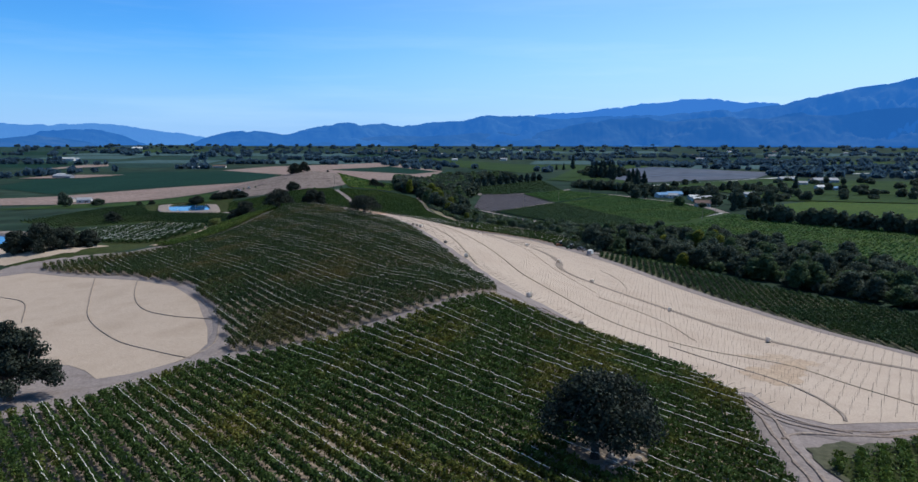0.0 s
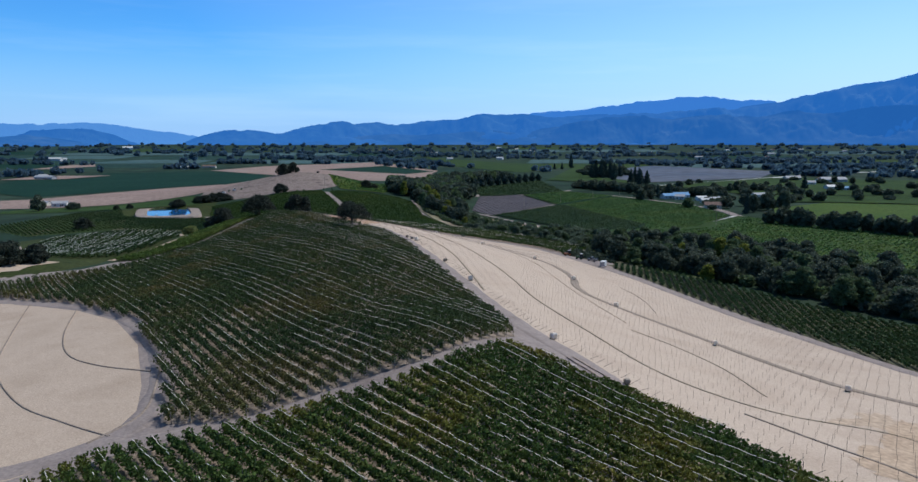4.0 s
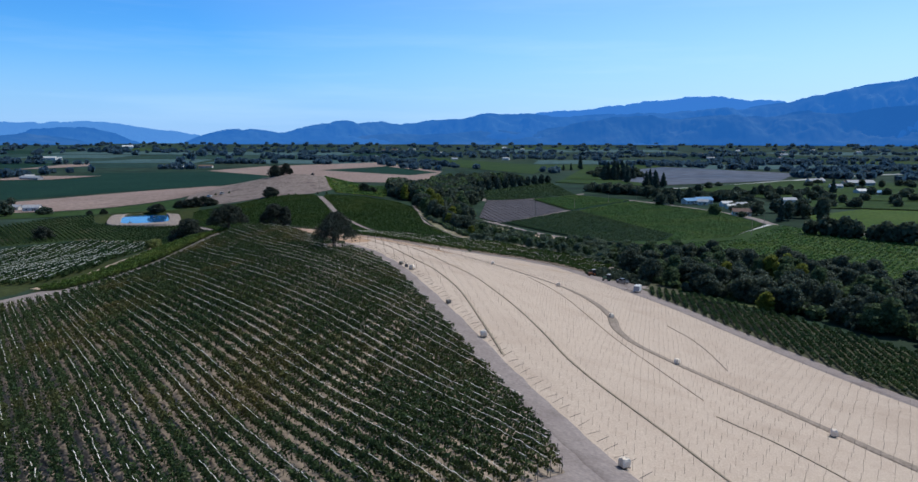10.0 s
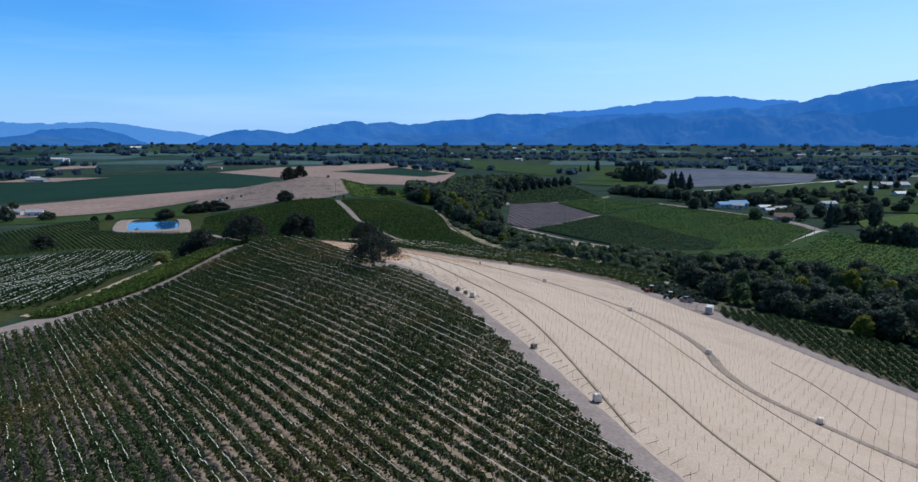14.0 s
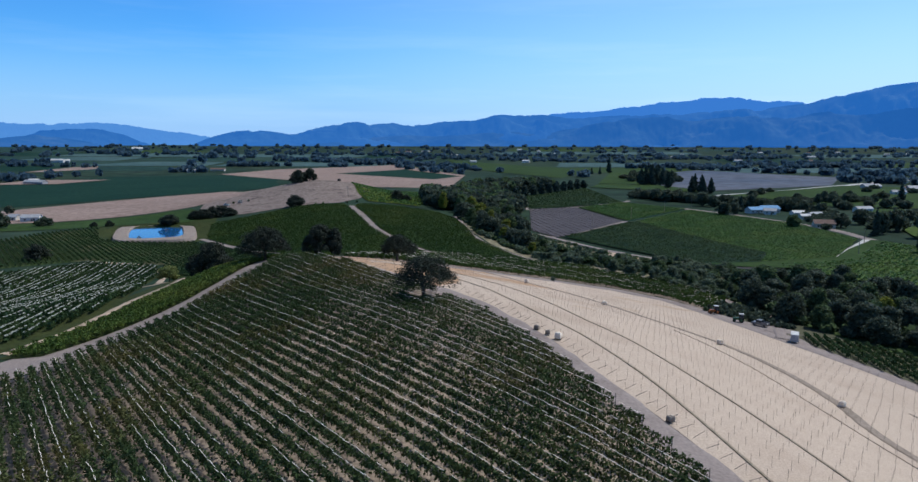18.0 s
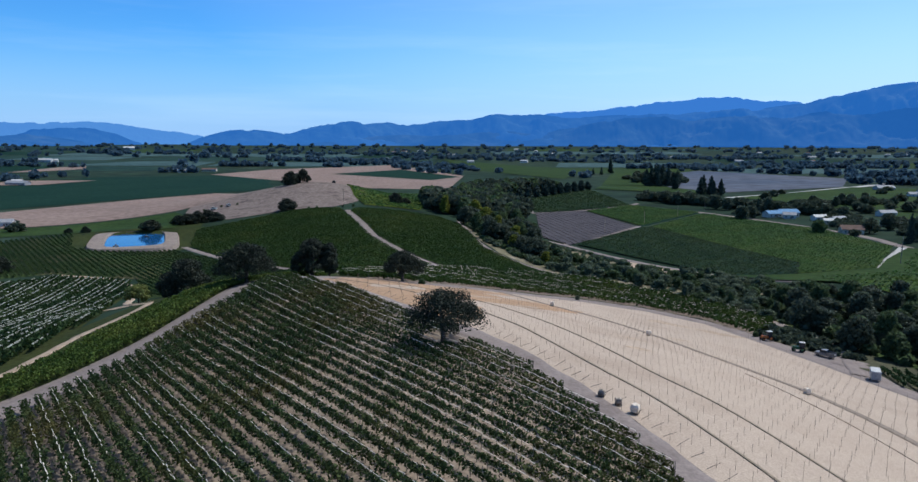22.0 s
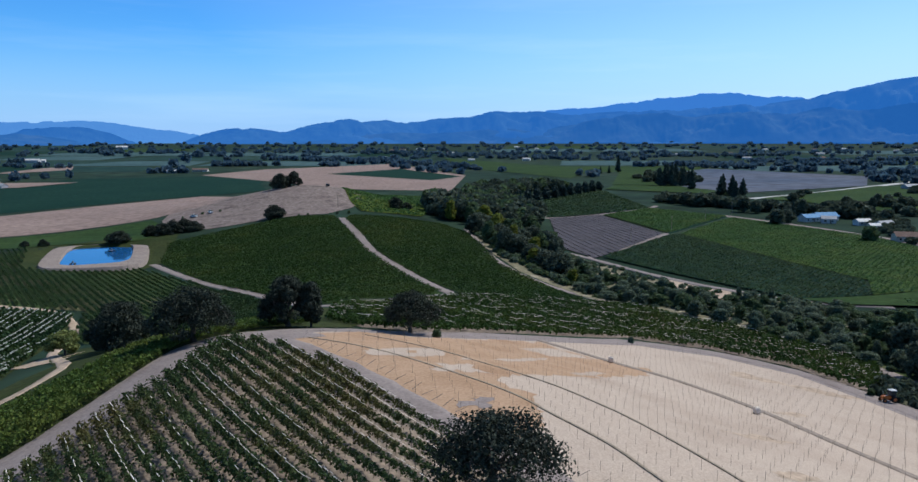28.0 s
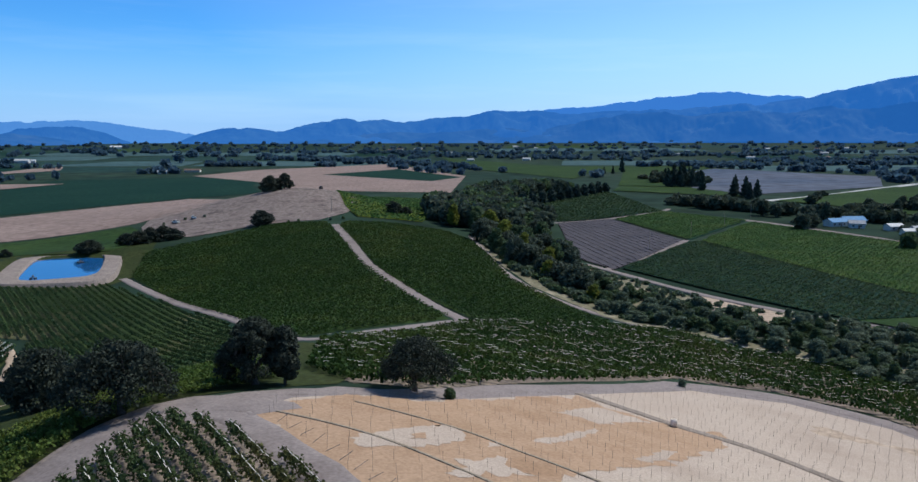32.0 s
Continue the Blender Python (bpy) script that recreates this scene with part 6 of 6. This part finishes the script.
house(493, 1012, 26, 10, 3.4, 5, M_CREAM, M_BROWNROOF, "brown-roofed farm building beside the far road", 4, "barn")
house(446, 962, 14, 8, 3.0, -10, M_WHITE, M_GREYROOF, "pale farm shed beside the far road", 2, "shed")
house(433, 878, 18, 8, 3.0, 12, M_WHITE, M_WHITE, "long white shed among the eastern fields", 3, "shed")
house(441, 858, 14, 7, 2.8, 4, M_WHITE, M_BLUEROOF, "white shed with a pale blue roof", 2, "shed")
rngb = np.random.RandomState(77)
for k in range(26):
    x, y = rngb.uniform(-300, 1500), rngb.uniform(1900, 3500)
    house(x, y, rngb.uniform(10, 24), rngb.uniform(8, 12), rngb.uniform(3, 5), rngb.uniform(-30, 30), (M_WHITE, M_CREAM, M_GREYROOF)[k % 3], (M_GREYROOF, M_WHITE, M_BROWNROOF, M_GREYROOF)[k % 4], "small building far across the valley", 3, "building")


# ---- field things ----
def bulk_bag(label, mat, w, h):
    """A bulging woven bag of field supplies on its pallet."""
    t = tagged(new("bulk_bag"), label, "bulk bag", "supplies on the straw field")
    bm = bmesh.new()
    bmesh.ops.create_cube(bm, size=1.0, matrix=Matrix.Translation((0, 0, 0.16 + h / 2)) @ Matrix.Diagonal((w, w, h, 1)))
    bmesh.ops.subdivide_edges(bm, edges=bm.edges[:], cuts=3, use_grid_fill=True)
    for q in bm.verts:
        u = (q.co.z - 0.16) / h
        r = math.hypot(q.co.x, q.co.y) / (w * 0.5) + 1e-6
        k = 1 - 0.10 * max(0, r - 1) + 0.12 * math.sin(math.pi * u) - 0.12 * max(0, u - 0.8) / 0.2
        q.co.x *= k
        q.co.y *= k
        q.co.z += 0.05 * math.sin(9 * q.co.x + 5 * q.co.y)
    part("bag", bm, mat, t)
    for s in (-1, 1):
        bevelled("lifting_strap", (0.06, w * 0.5, 0.05), M_BAG, t, (s * w * 0.3, 0, h + 0.2), 0.01)
    for k in range(5):
        bevelled("slat", (w * 1.1, 0.12, 0.03), M_WOOD, t, (0, -w * 0.5 + k * w * 0.25, 0.13), 0.008)
    for k in range(3):
        bevelled("runner", (0.09, w * 1.1, 0.1), M_WOOD, t, (-w * 0.5 + k * w * 0.5, 0, 0.06), 0.01)
    return t


bag_white = bulk_bag("bulging white supply bag on a wooden pallet", M_BAG, 0.92, 0.95)
bag_grey = bulk_bag("low dark supply bundle on a wooden pallet", M_STAKE, 0.75, 0.6)
spots_white = ((15.9, 162.5), (2.2, 211.6), (58.5, 199.7), (72.7, 168.4), (43, 233.7), (37.5, 273.1), (28.9, 311.3), (10.5, 353.8), (-9.9, 377.2), (-13.7, 266.4), (102, 151.5))
spots_grey = ((-4.2, 233.1), (23.9, 140.4), (-15.2, 268.8), (-16.8, 271.4))
for proto, spots_at in ((bag_white, spots_white), (bag_grey, spots_grey)):
    for k, (x, y) in enumerate(spots_at):
        m = Matrix.Translation((x, y, hz(x, y) + 0.2)) @ Matrix.Rotation(0.4 + k * 1.3, 4, "Z")
        if k == 0:
            proto.matrix_basis = m
        else:
            copy_thing(proto, m)


def tractor(x, y, turn, paint, label):
    t = tagged(new("tractor"), label, "tractor")
    bevelled("body", (0.9, 2.0, 0.8), paint, t, (0, 0.7, 1.05), 0.12)
    cab = bevelled("cab", (1.25, 1.3, 1.3), M_GLASS, t, (0, -0.7, 1.9), 0.1)
    bevelled("cab_roof", (1.4, 1.5, 0.14), M_WHITE, cab, (0, -0.7, 2.62), 0.05)
    drum("exhaust", 0.05, 0.9, M_STEEL, t, (0.3, 1.2, 1.8), "Z", 8, 0)
    for sx in (-1, 1):
        big = drum("wheel", 0.75, 0.42, M_DARK, t, (sx * 0.85, -0.8, 0.75), "X", 18, 0.08)
        drum("rim", 0.38, 0.46, paint, big, (sx * 0.85, -0.8, 0.75), "X", 14, 0.02)
        small = drum("wheel", 0.48, 0.3, M_DARK, t, (sx * 0.75, 1.35, 0.48), "X", 16, 0.06)
        drum("rim", 0.24, 0.34, paint, small, (sx * 0.75, 1.35, 0.48), "X", 12, 0.02)
    t.matrix_basis = Matrix.Translation((x, y, hz(x, y) + 0.2)) @ Matrix.Rotation(radians(turn), 4, "Z")
    return t


def pickup(x, y, turn, paint, label):
    t = tagged(new("pickup_truck"), label, "truck")
    bevelled("body", (1.9, 5.2, 0.75), paint, t, (0, 0, 0.8), 0.12)
    cab = bevelled("cab", (1.75, 1.9, 0.75), M_GLASS, t, (0, 0.3, 1.5), 0.16)
    bevelled("cab_roof", (1.6, 1.5, 0.08), paint, cab, (0, 0.3, 1.9), 0.03)
    for s in (-1, 1):
        bevelled("bed_side", (0.08, 1.9, 0.45), paint, t, (s * 0.9, -1.55, 1.35), 0.03)
        for yy in (-1.6, 1.7):
            wh = drum("wheel", 0.38, 0.26, M_DARK, t, (s * 0.85, yy, 0.38), "X", 16, 0.05)
            drum("rim", 0.2, 0.3, M_STEEL, wh, (s * 0.85, yy, 0.38), "X", 12, 0.02)
        bevelled("headlight", (0.35, 0.06, 0.2), M_WHITE, t, (s * 0.65, 2.6, 0.95), 0.02)
    t.matrix_basis = Matrix.Translation((x, y, hz(x, y) + 0.2)) @ Matrix.Rotation(radians(turn), 4, "Z")
    return t


def box_trailer(x, y, turn, label):
    t = tagged(new("box_trailer"), label, "trailer")
    body = bevelled("body", (2.1, 4.2, 1.95), M_WHITE, t, (0, 0, 1.62), 0.06)
    bevelled("rear_door", (1.8, 0.05, 1.7), M_GREYROOF, body, (0, -2.11, 1.6), 0.02)
    bevelled("drawbar", (0.12, 1.4, 0.12), M_STEEL, t, (0, 2.9, 0.55), 0.02)
    for s in (-1, 1):
        wh = drum("wheel", 0.36, 0.24, M_DARK, t, (s * 1.05, -0.4, 0.36), "X", 16, 0.05)
        drum("rim", 0.18, 0.27, M_STEEL, wh, (s * 1.05, -0.4, 0.36), "X", 12, 0.02)
    t.matrix_basis = Matrix.Translation((x, y, hz(x, y) + 0.2)) @ Matrix.Rotation(radians(turn), 4, "Z")
    return t


box_trailer(62.8, 348.5, -25, "white box trailer parked beside the vine rows")
tractor(57.2, 375.5, 70, M_GREEN, "green tractor parked at the field's edge")
tractor(53.4, 387.5, 95, M_ORANGE, "orange tractor parked at the field's edge")
pickup(62.5, 371.5, 40, M_STEEL, "grey pickup truck on the dirt turnaround")
pickup(-134, 757, 20, M_DARK, "dark pickup truck on the bare hilltop")
pickup(-206, 690, 60, M_WHITE, "white pickup truck at the foot of the hill")
pickup(-198, 697, 30, M_WHITE, "white pickup truck at the foot of the hill")
lane("road", [(61, 352), (66, 366), (72, 380), (73, 394), (68, 411), (63.5, 427)], 3.2, M_ROAD, 0.5, 2, "dirt track climbing along the creek wood")
draped("clearing", ragged(64, 369, 9, 5.5, 2.2, 45), M_ROAD, 0.3, 3, "trodden dirt turnaround by the creek wood", "dirt ground")


def utility_pole(x, y, tall, turn):
    t = tagged(new("utility_pole"), "weathered wooden utility pole with crossarm", "utility pole", "utility poles")
    v, f = tube([(0, 0, -0.5), (0, 0, tall * 0.5), (0, 0, tall)], (0.19, 0.16, 0.12), 8)
    mesh_object("pole", v, f, M_STAKE, t, True)
    arm = bevelled("crossarm", (2.4, 0.12, 0.14), M_STAKE, t, (0, 0.12, tall - 0.6), 0.02)
    for k in (-1, -0.4, 0.4, 1):
        drum("insulator", 0.05, 0.16, M_GREYROOF, arm, (k * 1.1, 0.12, tall - 0.45), "Z", 8, 0)
    t.matrix_basis = Matrix.Translation((x, y, hz(x, y))) @ Matrix.Rotation(radians(turn), 4, "Z")


for x, y, h in ((57, 648, 9.5), (95, 700, 9.5), (134, 753, 9.5), (172, 805, 9.5), (176, 530, 9.5), (198, 566, 9.5), (-116, 690, 8.5)):
    utility_pole(x, y, h, 50)

# ---- stakes of the new planting ----
rng = np.random.RandomState(8)
d = np.array((-0.12, 1.0)) / math.hypot(0.12, 1)
nrm = np.array((-d[1], d[0]))
sx, sy = np.meshgrid(np.arange(-420, 420, 2.4), np.arange(0, 440, 3.0))
g = sx.reshape(-1, 1) * nrm + sy.reshape(-1, 1) * d + rng.normal(0, 0.12, (sx.size, 2))
g = g[inside(TAN, g[:, 0], g[:, 1])]
near = (g[:, 0] > -34) & (g[:, 0] < 2) & (g[:, 1] > 286) & (g[:, 1] < 330)
z = height(g[:, 0], g[:, 1]) + 0.15
tall = rng.uniform(0.95, 1.35, len(g))
rest = ~near
tagged(quads_object("planting_stakes", upright(g[rest, 0], g[rest, 1], z[rest], z[rest] + tall[rest], 0.013), M_STAKE), "rows of thin stakes in the straw field", "stakes", kind="stuff")
stake_mesh = None
for (x, y), zz, tt in list(zip(g[near], z[near], tall[near]))[:290]:
    if stake_mesh is None:
        bm = bmesh.new()
        bmesh.ops.create_cone(bm, cap_ends=True, segments=6, radius1=0.018, radius2=0.015, depth=1.0, matrix=Matrix.Translation((0, 0, 0.5)))
        stake_mesh = bpy.data.meshes.new("planting_stake")
        bm.to_mesh(stake_mesh)
        bm.free()
        stake_mesh.materials.append(M_STAKE)
    o = tagged(new("planting_stake", stake_mesh), "thin upright wooden stake in straw", "stake", "planting stakes")
    o.matrix_basis = Matrix.Translation((x, y, zz)) @ Matrix.Diagonal((1, 1, tt, 1))
# weathered boulders under the oak of the lower block
rngr = np.random.RandomState(92)
for k in range(16):
    bm = bmesh.new()
    bmesh.ops.create_icosphere(bm, subdivisions=2, radius=rngr.uniform(0.22, 0.6))
    for q in bm.verts:
        q.co *= 1 + 0.3 * noise.noise(q.co * 2.2 + Vector((k * 7.0, 0, 0)))
        q.co.z *= 0.6
    me = bpy.data.meshes.new("boulder")
    bm.to_mesh(me)
    bm.free()
    me.materials.append(M_ROCK)
    x, y = 17.6 + rngr.normal(0, 1.6), 77.0 + rngr.normal(0, 0.9)
    rock = tagged(new("boulder", me), "weathered grey boulder under the oak", "boulder", "boulders under the oak")
    rock.matrix_basis = Matrix.Translation((x, y, hz(x, y) + 0.2)) @ Matrix.Rotation(k * 1.7, 4, "Z")
# leaning end posts along the road
edge = smooth_line(TAN_LEFT, 2.4)
end_mesh = bpy.data.meshes.new("end_post")
bm = bmesh.new()
bmesh.ops.create_cone(bm, cap_ends=True, segments=7, radius1=0.035, radius2=0.03, depth=1.7, matrix=Matrix.Translation((0, 0, 0.9)))
bm.to_mesh(end_mesh)
bm.free()
end_mesh.materials.append(M_STAKE)
for k in range(2, len(edge) - 1):
    tx, ty = edge[min(k + 1, len(edge) - 1)] - edge[k - 1]
    l = math.hypot(tx, ty)
    x, y = edge[k] + np.array((-ty, tx)) / l * 0.6
    o = tagged(new("end_post", end_mesh), "leaning wooden end post at the road's edge", "post", "end posts of the straw field")
    o.matrix_basis = Matrix.Translation((x, y, hz(x, y) + 0.15)) @ Matrix.Rotation(math.atan2(tx, -ty), 4, "Z") @ Matrix.Rotation(radians(74 + 8 * math.sin(k * 2.3)), 4, "Y")


# ---- pumps floating in the pond ----
for x, y, turn in ((-211, 553, 0.3), (-211, 590, 1.2)):
    pump = tagged(new("floating_pump"), "dark floating pump raft on the pond", "pump")
    for s in (-1, 1):
        drum("float", 0.35, 2.6, M_DARK, pump, (s * 0.8, 0, 0.1), "Y", 12, 0.08)
    bevelled("deck", (2.2, 1.6, 0.12), M_STEEL, pump, (0, 0, 0.5), 0.03)
    drum("motor", 0.35, 0.9, M_STEEL, pump, (0, 0, 1.0), "Z", 12, 0.05)
    pump.matrix_basis = Matrix.Translation((x, y, PZ + 0.6)) @ Matrix.Rotation(turn, 4, "Z")
